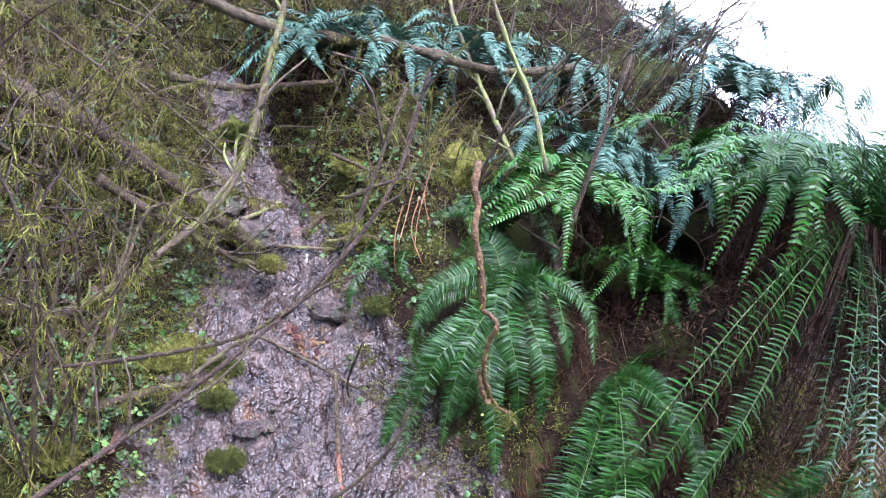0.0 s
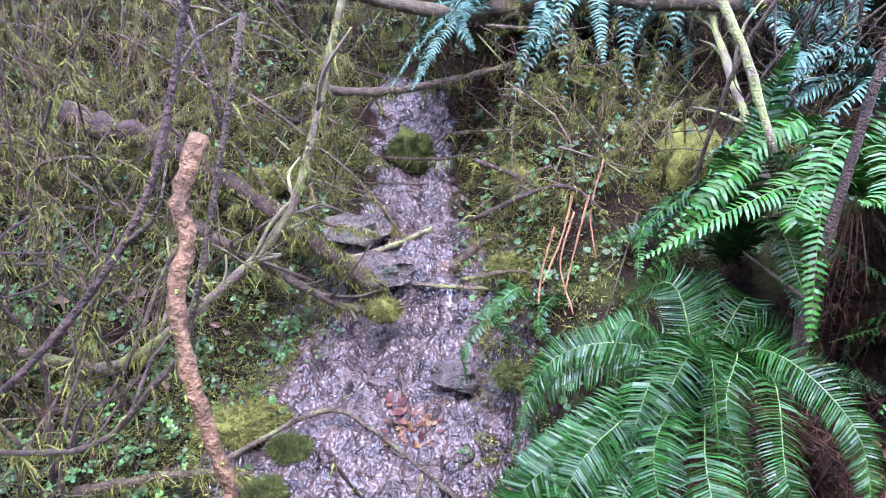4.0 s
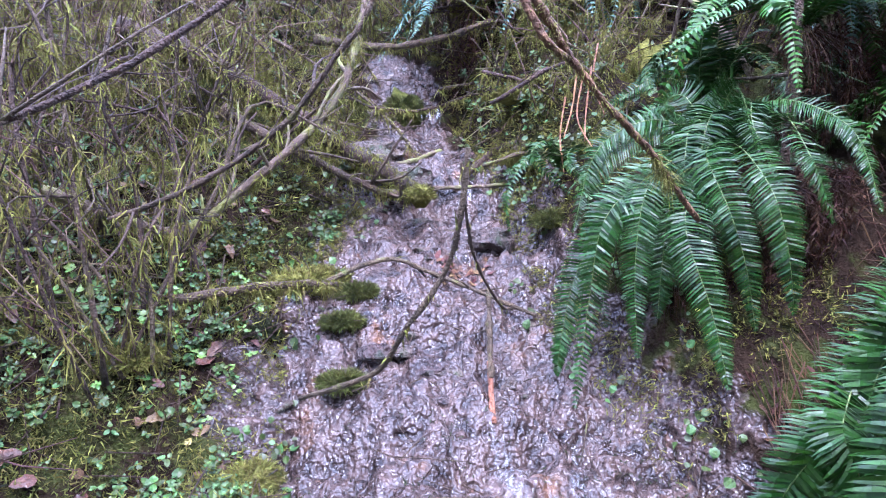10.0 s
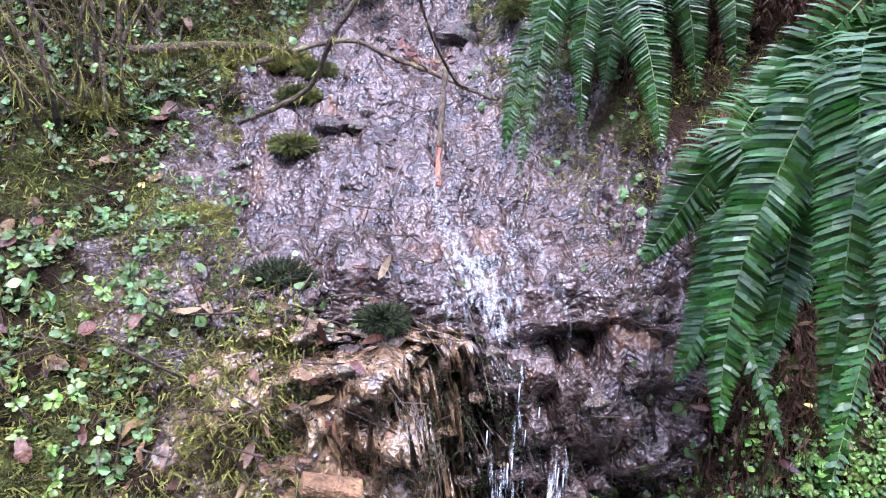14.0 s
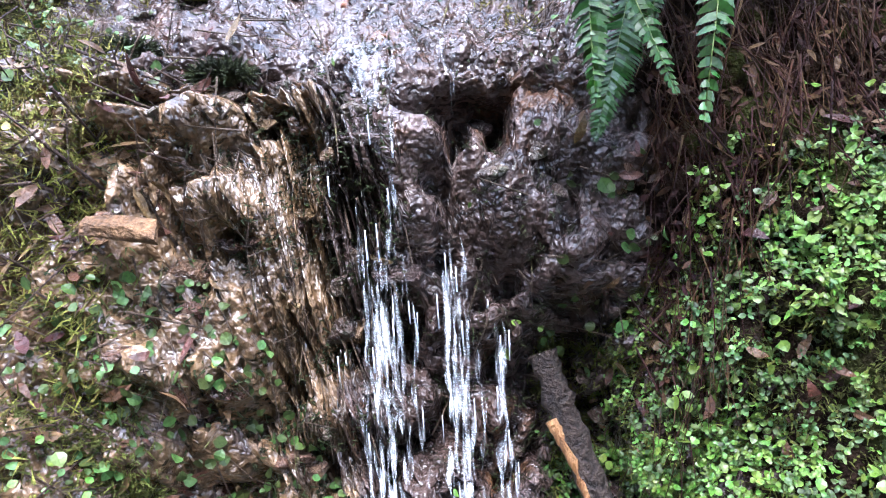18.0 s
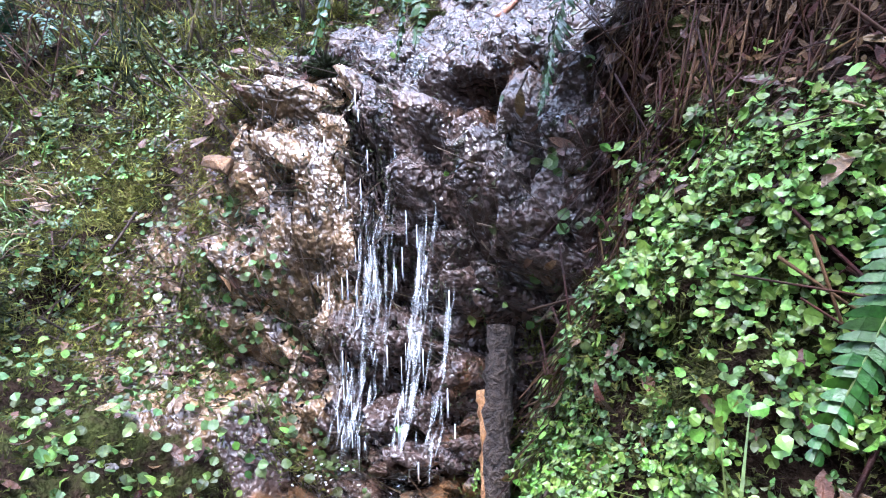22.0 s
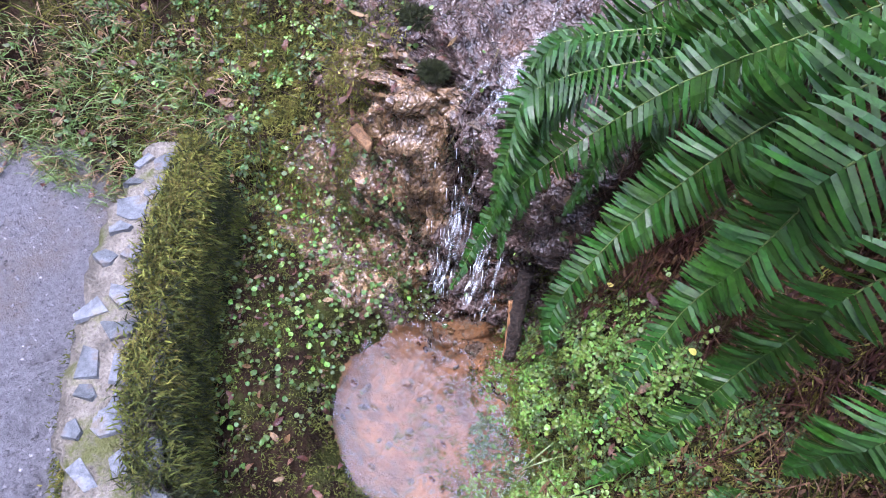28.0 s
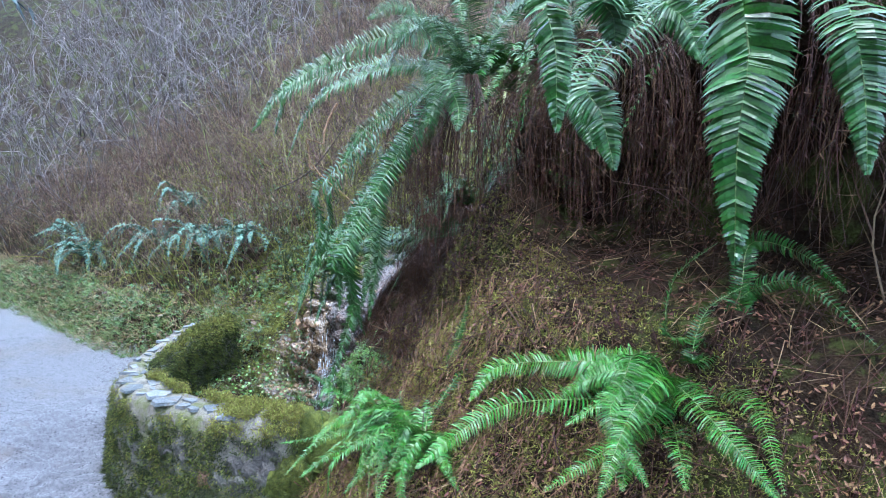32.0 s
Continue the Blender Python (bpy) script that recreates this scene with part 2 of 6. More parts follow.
# distant conifers: bluish and lightened, so the mist is part of the colour
FARTREE = mat("mist_tinted_conifer", (0.0350, 0.0490, 0.0525), (0.0910, 0.1120, 0.1190), 5, 0.9, 0.3, 60, 0.2, vary=0.3)


def water_mat(name, rough, bump, scale, tint=(0.97, 0.98, 1.0), stretch=(1, 1, 1), white=0.0):
    m = bpy.data.materials.new(name)
    m.use_nodes = True
    n, l = m.node_tree.nodes, m.node_tree.links
    b = n["Principled BSDF"]
    b.inputs["Base Color"].default_value = (*tint, 1)
    b.inputs["Transmission Weight"].default_value, b.inputs["IOR"].default_value, b.inputs["Roughness"].default_value = 1.0 - white, 1.33, rough
    b.inputs["Specular IOR Level"].default_value = 0.8
    co, mp = n.new("ShaderNodeTexCoord"), n.new("ShaderNodeMapping")
    mp.inputs["Scale"].default_value = stretch
    l.new(co.outputs["Object"], mp.inputs["Vector"])
    t = n.new("ShaderNodeTexNoise")
    t.inputs["Scale"].default_value, t.inputs["Detail"].default_value, t.inputs["Distortion"].default_value = scale, 4.0, 0.6
    l.new(mp.outputs["Vector"], t.inputs["Vector"])
    bp = n.new("ShaderNodeBump")
    bp.inputs["Strength"].default_value, bp.inputs["Distance"].default_value = bump, 0.02
    l.new(t.outputs["Fac"], bp.inputs["Height"])
    l.new(bp.outputs["Normal"], b.inputs["Normal"])
    return m


def streak_mat(name, dense):
    """Falling water: white streaks with clear gaps between them."""
    m = bpy.data.materials.new(name)
    m.use_nodes = True
    n, l = m.node_tree.nodes, m.node_tree.links
    b = n["Principled BSDF"]
    b.inputs["Base Color"].default_value = (0.82, 0.88, 0.95, 1)
    b.inputs["Roughness"].default_value = 0.12
    co, mp, t, r = n.new("ShaderNodeTexCoord"), n.new("ShaderNodeMapping"), n.new("ShaderNodeTexNoise"), n.new("ShaderNodeMapRange")
    mp.inputs["Scale"].default_value = (1.0, 0.4, 0.045)
    t.inputs["Scale"].default_value, t.inputs["Detail"].default_value = 170, 5
    r.inputs["From Min"].default_value, r.inputs["From Max"].default_value, r.inputs["To Max"].default_value = 0.46, 0.74, dense
    l.new(co.outputs["Object"], mp.inputs["Vector"])
    l.new(mp.outputs["Vector"], t.inputs["Vector"])
    l.new(t.outputs["Fac"], r.inputs["Value"])
    clear, mixer = n.new("ShaderNodeBsdfTransparent"), n.new("ShaderNodeMixShader")
    l.new(r.outputs["Result"], mixer.inputs["Fac"])
    l.new(clear.outputs["BSDF"], mixer.inputs[1])
    l.new(b.outputs["BSDF"], mixer.inputs[2])
    l.new(mixer.outputs["Shader"], n["Material Output"].inputs["Surface"])
    return m


STREAKS = streak_mat("streaming_water", 0.42)
THINSTREAKS = streak_mat("sliding_water", 0.13)


def clear_water_mat():
    """Shallow clear water: its bed shows through, the sky on its skin."""
    m = bpy.data.materials.new("pool_water")
    m.use_nodes = True
    n, l = m.node_tree.nodes, m.node_tree.links
    n.remove(n["Principled BSDF"])
    clear, gloss, fres, mixer = n.new("ShaderNodeBsdfTransparent"), n.new("ShaderNodeBsdfGlossy"), n.new("ShaderNodeFresnel"), n.new("ShaderNodeMixShader")
    clear.inputs["Color"].default_value = (0.93, 0.88, 0.82, 1)
    gloss.inputs["Roughness"].default_value = 0.02
    fres.inputs["IOR"].default_value = 1.5
    co, t, bp = n.new("ShaderNodeTexCoord"), n.new("ShaderNodeTexNoise"), n.new("ShaderNodeBump")
    t.inputs["Scale"].default_value, t.inputs["Detail"].default_value, t.inputs["Distortion"].default_value = 26, 2.0, 0.8
    l.new(co.outputs["Object"], t.inputs["Vector"])
    bp.inputs["Strength"].default_value, bp.inputs["Distance"].default_value = 0.55, 0.01
    l.new(t.outputs["Fac"], bp.inputs["Height"])
    l.new(bp.outputs["Normal"], gloss.inputs["Normal"])
    l.new(bp.outputs["Normal"], fres.inputs["Normal"])
    l.new(fres.outputs["Fac"], mixer.inputs["Fac"])
    l.new(clear.outputs["BSDF"], mixer.inputs[1])
    l.new(gloss.outputs["BSDF"], mixer.inputs[2])
    l.new(mixer.outputs["Shader"], n["Material Output"].inputs["Surface"])
    return m


POOLWATER = clear_water_mat()


# ---- building helpers ----
def link(name, bm, material, smooth=True):
    me = bpy.data.meshes.new(name)
    bm.to_mesh(me)
    bm.free()
    for m in material if isinstance(material, (list, tuple)) else [material]:
        me.materials.append(m)
    if smooth:
        me.polygons.foreach_set("use_smooth", [True] * len(me.polygons))
    return new(name, me)


def mesh_object(name, verts, faces, material, smooth=True, index=None):
    me = bpy.data.meshes.new(name)
    me.from_pydata(verts.tolist() if isinstance(verts, np.ndarray) else [tuple(v) for v in verts], [], faces)
    for m in material if isinstance(material, (list, tuple)) else [material]:
        me.materials.append(m)
    if smooth:
        me.polygons.foreach_set("use_smooth", [True] * len(me.polygons))
    if index is not None:
        me.polygons.foreach_set("material_index", index)
    me.update()
    return new(name, me)


def part(name, bm, material, parent, label=""):
    ob = link(name, bm, material)
    ob.parent = parent
    return tagged(ob, label=label)


def child(ob, parent, label=""):
    ob.parent = parent
    return tagged(ob, label=label)


def empty(name, place, label, category, group=""):
    ob = new(name)
    ob.location = place
    ob.empty_display_size = 0.05
    return tagged(ob, label, category, group)


def smooth01(a, b, v):
    t = np.clip((np.asarray(v, float) - a) / (b - a), 0, 1)
    return t * t * (3 - 2 * t)


def fbm(x, y, z, s, octaves=4):
    return noise.fractal(Vector((x * s, y * s, z * s)), 0.6, 2.0, octaves)


# ---- the lie of the land: a stream that comes down a steep bank into a walled pool beside a path ----
def knots(pairs):
    xs, ys = [p[0] for p in pairs], [p[1] for p in pairs]
    return lambda v: np.interp(v, xs, ys)


edge = knots([(-30, -22), (-12, -7), (-6, -3.4), (-3.5, -2.4), (-2.2, -2.0), (-1.6, -1.62), (-1.2, -1.45), (-0.6, -1.32), (0.4, -1.4), (1.1, -1.4), (1.5, -1.6), (1.8, -1.72), (2.1, -1.66), (2.5, -1.48), (3.0, -1.32), (3.6, -1.1), (4.4, -0.3), (6, 3), (9, 9), (30, 40)])
stream = knots([(-3, -0.12), (-1.3, -0.1), (-0.98, -0.08), (-0.87, -0.02), (-0.81, 0.12), (-0.772, 0.3), (-0.748, 0.48), (-0.732, 0.62), (-0.712, 0.69), (-0.62, 0.73), (-0.39, 0.78), (-0.26, 0.86), (-0.12, 0.94), (0.03, 1.04), (0.2, 1.11), (0.52, 1.23),
                (0.62, 1.32), (1.15, 1.48), (1.3, 1.72), (2.2, 2.25), (4, 3.7), (8, 7.4), (30, 24)])
bank_left = knots([(-0.5, 0.0), (0.0, 0.03), (0.25, 0.38), (0.6, 0.62), (1.1, 0.97), (1.7, 1.32), (2.1, 1.62), (2.7, 1.9), (3.7, 2.6), (5.5, 4.1), (9.5, 7.8), (30, 24)])
bank_right = knots([(-0.5, 0.0), (0.0, 0.04), (0.3, 0.32), (0.6, 0.6), (0.85, 0.98), (1.15, 1.22), (1.7, 1.5), (2.6, 2.0), (3.7, 2.8), (5.5, 4.3), (9.5, 7.9), (30, 24)])
bank_right_far = knots([(-0.5, 0.0), (0.0, 0.02), (0.25, 0.2), (0.55, 0.48), (0.9, 1.0), (1.2, 1.18), (1.45, 1.3), (1.7, 1.95), (2.0, 2.2), (2.6, 2.5), (3.7, 3.1), (5.5, 4.3), (9.5, 7.9), (30, 24)])
middle = knots([(-2, 0.3), (-1.5, 0.3), (-1.2, 0.18), (-1.0, 0.05), (-0.8, -0.08), (-0.4, -0.25), (0.0, -0.3), (0.5, -0.2), (1.2, -0.25), (3, -0.5), (30, -2)])
half = knots([(-2, 0.42), (-1.3, 0.34), (-1.0, 0.3), (-0.75, 0.34), (-0.4, 0.42), (0.0, 0.34), (0.5, 0.24), (1.2, 0.2), (3, 0.15)])


wall_line = [(-0.74, -1.36), (-0.6, -1.49), (-0.44, -1.64), (-0.26, -1.78), (-0.09, -1.89), (0.08, -1.955), (0.25, -1.975), (0.42, -1.95), (0.58, -1.885), (0.74, -1.79), (0.9, -1.675), (1.03, -1.54), (1.11, -1.38)]
wall_at = knots(wall_line)


def land(x, y):
    """The height of the ground without its small roughness."""
    d = y - edge(x)
    left, right = bank_left(d), bank_right(d)
    far_ = smooth01(0.9, 1.7, x)
    right = right * (1 - far_) + bank_right_far(d) * far_
    m, h = middle(y), half(y)
    s = stream(y + 0.15 * smooth01(-0.02, -0.3, x) * smooth01(-0.45, -0.68, y))
    wl_, wr_ = smooth01(0, 1, (m - x - h) / (0.5 - 0.22 * smooth01(-0.85, -1.25, y))), smooth01(h * 0.9, h * 0.9 + 0.3, x - m)
    z = s * (1 - wl_) * (1 - wr_) + left * wl_ + right * wr_
    # unseen rise beyond the path, added to keep low sky light off the bank
    over = np.maximum(edge(x) - 3.4 - y, 0)
    z = z - 0.75 * smooth01(1.5, 2.6, x) * smooth01(0.0, 1.2, y)
    z = z + 0.45 * np.exp(-((x - 1.3) / 0.3) ** 2 - ((y + 0.42) / 0.27) ** 2)
    basin = -0.07 + 0.24 * smooth01(0.75, 2.6, ((x - 0.26) / 0.28) ** 2 + ((y + 1.15) / 0.27) ** 2)
    within = smooth01(-0.04, 0.06, y - wall_at(x)) * smooth01(-0.92, -1.04, y + 0.06 * smooth01(-0.1, -0.3, x)) * (x > -0.74) * smooth01(1.0, 0.75, x)
    z = z * (1 - within) + basin * within
    outside = smooth01(0.02, -0.08, y - np.where(x < 1.1, wall_at(x), edge(x) + 0.12)) * (x > -0.7)
    z = z + 0.03 * smooth01(0.9, 0.2, x) * outside
    return z + 6.5 * smooth01(0, 5.0, over) * smooth01(5.0, 2.5, x)


def spaced(bounds):
    out = []
    for a, b, step in bounds:
        out += list(np.arange(a, b - 1e-6, step))
    return np.array(out + [bounds[-1][1]])


gx = spaced([(-30, -8, 2.0), (-8, -3, 0.2), (-3, -1.4, 0.05), (-1.4, -0.7, 0.025), (-0.7, 0.7, 0.0125), (0.7, 1.4, 0.025), (1.4, 3.8, 0.05), (3.8, 8, 0.3), (8, 30, 2.0)])
gy = spaced([(-24, -8, 2.0), (-8, -3, 0.4), (-3, -1.75, 0.05), (-1.75, -1.08, 0.016), (-1.08, -0.96, 0.008), (-0.96, -0.69, 0.0036), (-0.69, -0.58, 0.01), (-0.58, 1.4, 0.024), (1.4, 3, 0.06), (3, 8, 0.3), (8, 26, 2.0)])
X, Y = np.meshgrid(gx, gy)
Z = land(X, Y)


def rough_land(x, y, z):
    """Ledges and lumps of the ground at a place, as an offset."""
    m, h = float(middle(y)), float(half(y))
    near = max(0.0, 1 - max(0.0, abs(x - m) - h) / 0.3)
    if abs(x) > 4 or y > 4 or y < -2.6:
        return Vector((0, 0, 0.12 * fbm(x, y, z, 0.7) if y - float(edge(x)) > 0.2 else 0))
    if y - float(edge(x)) < 0 and z < 0.03 and abs(x) > 0.7:
        return Vector((0, 0, 0.004 * fbm(x, y, 0, 6)))
    a = 0.045 * fbm(x, y, z, 3.0) + 0.02 * fbm(x, y, z, 11.0, 3)
    steep = max(0.0, 1 - abs(y + 0.84) / 0.3)
    if near > 0:
        for scale_, deep in ((6.0, 0.062), (15.0, 0.03), (34.0, 0.011)):
            q = Vector((x, y * 0.7, z * 1.3)) * scale_
            d, cells = noise.voronoi(q + 0.35 * noise.noise_vector(q * 0.7), distance_metric="DISTANCE", exponent=2.5)
            lean = noise.noise_vector(cells[0] * 3.7)
            a += near * deep * (0.5 + steep) * (1.3 * lean.dot(q - cells[0]) + 0.7 * lean.x - 0.8 * max(0.0, 0.16 - (d[1] - d[0])) / 0.16)
        ledge = abs((z * 8.0 + 1.2 * fbm(x, y, z, 2.5)) % 1.0 - 0.5)
        a += near * (0.04 * (ledge - 0.25) * (0.4 + 0.8 * steep) + 0.01 * fbm(x, y, z, 26.0, 3))
    hollow = 0.0
    if -1.08 < y < -0.6:
        for hx, hz, wide_, high_, deep in ((0.2, 0.17, 0.075, 0.12, 0.17), (0.1, 0.635, 0.13, 0.028, 0.09), (-0.05, 0.22, 0.16, 0.09, 0.06), (-0.12, 0.5, 0.05, 0.025, 0.05), (0.0, 0.52, 0.025, 0.03, 0.05), (-0.2, 0.3, 0.06, 0.03, 0.05), (-0.33, 0.13, 0.1, 0.03, 0.07), (0.22, 0.46, 0.13, 0.08, -0.06)):
            hollow += deep * math.exp(-((x - hx) / wide_) ** 2 - ((z - hz) / high_) ** 2)
    return Vector((0, -a * steep * 1.3 + hollow, a * (1 - 0.6 * steep)))


pts = []
for x, y, z in zip(X.ravel(), Y.ravel(), Z.ravel()):
    o = rough_land(x, y, z)
    pts.append((x + o.x, y + o.y, z + o.z))
ground_grid = np.array(pts).reshape(*X.shape, 3)
rows_, cols_ = X.shape
faces = [(r * cols_ + c, r * cols_ + c + 1, (r + 1) * cols_ + c + 1, (r + 1) * cols_ + c) for r in range(rows_ - 1) for c in range(cols_ - 1)]
ground = mesh_object("ground", pts, faces, GROUND)
tagged(ground, "steep wooded bank with a wet rocky stream bed above a gravel path", "ground", kind="structure")
away = np.abs(X - middle(Y)) - half(Y)
wall_y = wall_at(X)
inside = smooth01(-0.12, -0.02, Y - wall_y) * ((X > -0.74) & (X < 1.15))
gravel = smooth01(0.16, -0.12, Y - edge(X)) * (1 - inside) * smooth01(4.0, 3.4, edge(X) - Y)
away = away - 0.2 * (X < middle(Y)) * smooth01(-0.35, -0.6, Y)
rock = smooth01(0.3, -0.1, away + 0.16 * smooth01(0.5, 1.0, Y)) * smooth01(-1.14, -1.06, Y) * smooth01(1.6, 1.3, Y)
tan = smooth01(-0.06, -0.2, X) * smooth01(-0.72, -0.6, X) * smooth01(-0.66, -0.84, Y) * smooth01(-1.3, -1.1, Y)
silt = smooth01(1.9, 1.4, ((X - 0.26) / 0.28) ** 2 + ((Y + 1.15) / 0.27) ** 2) * smooth01(0.03, 0.0, Z)
share = ground.data.attributes.new("share", "FLOAT_COLOR", "POINT")
share.data.foreach_set("color", np.stack([gravel, rock, tan * 0.85, silt], -1).astype(np.float32).ravel())


def height(x, y):
    """The finished ground at a place."""
    c = min(max(int(np.searchsorted(gx, x)) - 1, 0), cols_ - 2)
    r = min(max(int(np.searchsorted(gy, y)) - 1, 0), rows_ - 2)
    u, v = (x - gx[c]) / (gx[c + 1] - gx[c]), (y - gy[r]) / (gy[r + 1] - gy[r])
    g = ground_grid[..., 2]
    return float((g[r, c] * (1 - u) + g[r, c + 1] * u) * (1 - v) + (g[r + 1, c] * (1 - u) + g[r + 1, c + 1] * u) * v)


# ---- pool ----
bm = bmesh.new()
rows = []
for j in range(111):
    row = []
    for i in range(131):
        x, y = -0.42 + 1.24 * i / 130, -1.8 + 1.02 * j / 110
        r = math.hypot(x + 0.02, y + 0.86)
        calm = math.exp(-max(0.0, r - 0.2) * 1.5)
        wave = calm * calm * (0.0008 * math.sin(r * 170 + 9.0 * fbm(x, y, 0, 5)) + 0.0022 * fbm(x, y, 1.0, 34, 2)) + 0.012 * max(0.0, 0.3 - r) * fbm(x, y, 2.0, 40, 2)
        row.append(bm.verts.new((x, y, 0.015 + wave)))
    rows.append(row)
for j in range(110):
    for i in range(130):
        cx, cy = (rows[j][i].co.x - 0.2) / 0.48, (rows[j][i].co.y + 1.19) / 0.42
        if cx * cx + cy * cy < 1:
            bm.faces.new((rows[j][i], rows[j][i + 1], rows[j + 1][i + 1], rows[j + 1][i]))
bmesh.ops.delete(bm, geom=[v for v in bm.verts if not v.link_faces], context="VERTS")
pool = link("pool_water", bm, POOLWATER)
tagged(pool, "shallow clear pool of rippling water over orange silt", "water", kind="structure")

# ---- the curved stone wall round the pool ----
WALL_TOP = 0.41


def along_wall(f):
    k = f * (len(wall_line) - 1)
    i = min(int(k), len(wall_line) - 2)
    p = [Vector(wall_line[max(0, min(len(wall_line) - 1, i + o))]) for o in (-1, 0, 1, 2)]
    u = k - i
    q = 0.5 * ((2 * p[1]) + (p[2] - p[0]) * u + (2 * p[0] - 5 * p[1] + 4 * p[2] - p[3]) * u * u + (3 * p[1] - p[0] - 3 * p[2] + p[3]) * u ** 3)
    g = 0.5 * ((p[2] - p[0]) + 2 * (2 * p[0] - 5 * p[1] + 4 * p[2] - p[3]) * u + 3 * (3 * p[1] - p[0] - 3 * p[2] + p[3]) * u * u)
    g.normalize()
    return q, Vector((g.y, -g.x))


def wall_point(f, side, z):
    q, out = along_wall(f)
    flare = 0.1 + 0.035 * (WALL_TOP - z) / WALL_TOP
    p = q + out * (side * flare - 0.01)
    rise = 0.1 * float(smooth01(0.38, 0.1, f)) * min(1.0, max(0.0, z) / WALL_TOP)
    return Vector((p.x, p.y, z + rise))


verts, faces = [], []
N, prof = 120, []
for k in range(9):
    prof.append((1, -0.24 + k * (WALL_TOP + 0.22) / 8))
for k in range(1, 6):
    prof.append((1 - 2 * k / 6, WALL_TOP + 0.006 * math.sin(math.pi * k / 6)))
for k in range(8, -1, -1):
    prof.append((-1, -0.1 + k * (WALL_TOP + 0.08) / 8))
for k in range(N + 1):
    for side, z in prof:
        p = wall_point(k / N, side, z)
        d = 0.018 * fbm(p.x, p.y, p.z, 8) + 0.01 * fbm(p.x, p.y, p.z, 30, 3)
        q, out = along_wall(k / N)
        p += Vector((out.x * side, out.y * side, 0.5)) * d
        verts.append(p)
M = len(prof)
for k in range(N):
    for j in range(M - 1):
        a = k * M + j
        faces.append((a, a + M, a + M + 1, a + 1))
faces.append(tuple(range(M - 1, -1, -1)))
faces.append(tuple(range(N * M, N * M + M)))
stone_wall = mesh_object("stone_wall", verts, faces, CONCRETE)
tagged(stone_wall, "low curved mortared stone wall, mossy, round a small pool", "stone wall")

# ---- builders for plants, wood and moss ----
rng = np.random.default_rng(7)


def unit(v):
    return v / max(np.linalg.norm(v), 1e-9)


def curve_points(knots_, n):
    """n points on a smooth line through the given places."""
    p = np.array(knots_, float)
    p = np.vstack([2 * p[0] - p[1], p, 2 * p[-1] - p[-2]])
    out = []
    for k in np.linspace(0, len(p) - 3 - 1e-6, n):
        i, u = int(k), k - int(k)
        a, b, c, d = p[i:i + 4]
        out.append(0.5 * (2 * b + (c - a) * u + (2 * a - 5 * b + 4 * c - d) * u * u + (3 * b - a - 3 * c + d) * u ** 3))
    return np.array(out)


class Soup:
    """Gathers pieces of one mesh."""

    def __init__(self):
        self.v, self.f, self.n = [], [], 0

    def add(self, verts, faces):
        self.v.append(np.asarray(verts, float))
        self.f += [tuple(i + self.n for i in f) for f in faces]
        self.n += len(verts)

    def done(self, name, material, parent=None, label="", smooth=True):
        ob = mesh_object(name, np.concatenate(self.v) if self.v else [], self.f, material, smooth)
        if parent is not None:
            child(ob, parent, label)
        return ob


def tube(soup, pts, r0, r1, sides=6, rough_=0.12, knots_=0.0):
    pts = np.asarray(pts, float)
    n = len(pts)
    tang = np.gradient(pts, axis=0)
    side = unit(np.cross(tang[0], (0.3, 0.2, 1)))
    verts = []
    for k in range(n):
        t = unit(tang[k])
        side = unit(side - t * (side @ t))
        other = np.cross(t, side)
        r = (r0 + (r1 - r0) * k / (n - 1)) * (1 + rough_ * rng.normal()) * (1 + knots_ * max(0, math.sin(k * 2.1 + r0 * 900)) ** 6)
        for j in range(sides):
            a = 2 * math.pi * j / sides
            verts.append(pts[k] + (side * math.cos(a) + other * math.sin(a)) * r * (1 + 0.5 * rough_ * rng.normal()))
    faces = [(k * sides + j, k * sides + (j + 1) % sides, (k + 1) * sides + (j + 1) % sides, (k + 1) * sides + j) for k in range(n - 1) for j in range(sides)]
    faces += [tuple(range(sides - 1, -1, -1)), tuple(range((n - 1) * sides, n * sides))]
    soup.add(verts, faces)


def blades(soup, roots, ways, lengths, width, sag=0.4, seg=2):
    """Thin tapering blades: moss hairs, grass, dry leaflets."""
    q, d, L = np.array(roots, float), np.array(ways, float), np.array(lengths, float)[:, None]
    m = len(q)
    if not m:
        return
    s = np.cross(d, rng.normal(size=(m, 3)))
    s *= width * 0.5 / np.maximum(np.linalg.norm(s, axis=1), 1e-9)[:, None]
    rows_v = []
    for k in range(seg):
        f = 1 - 0.35 * k / seg
        rows_v += [q - s * f, q + s * f]
        d = d + np.array((0, 0, -sag / seg))
        d = d / np.maximum(np.linalg.norm(d, axis=1), 1e-9)[:, None]
        q = q + d * L / seg
    rows_v.append(q)
    step = 2 * seg + 1
    start = soup.n + step * np.arange(m)[:, None]
    for k in range(seg - 1):
        soup.f += (start + np.array((2 * k, 2 * k + 1, 2 * k + 3, 2 * k + 2))).tolist()
    soup.f += (start + np.array((2 * seg - 2, 2 * seg - 1, 2 * seg))).tolist()
    soup.v.append(np.stack(rows_v, 1).reshape(-1, 3))
    soup.n += m * step


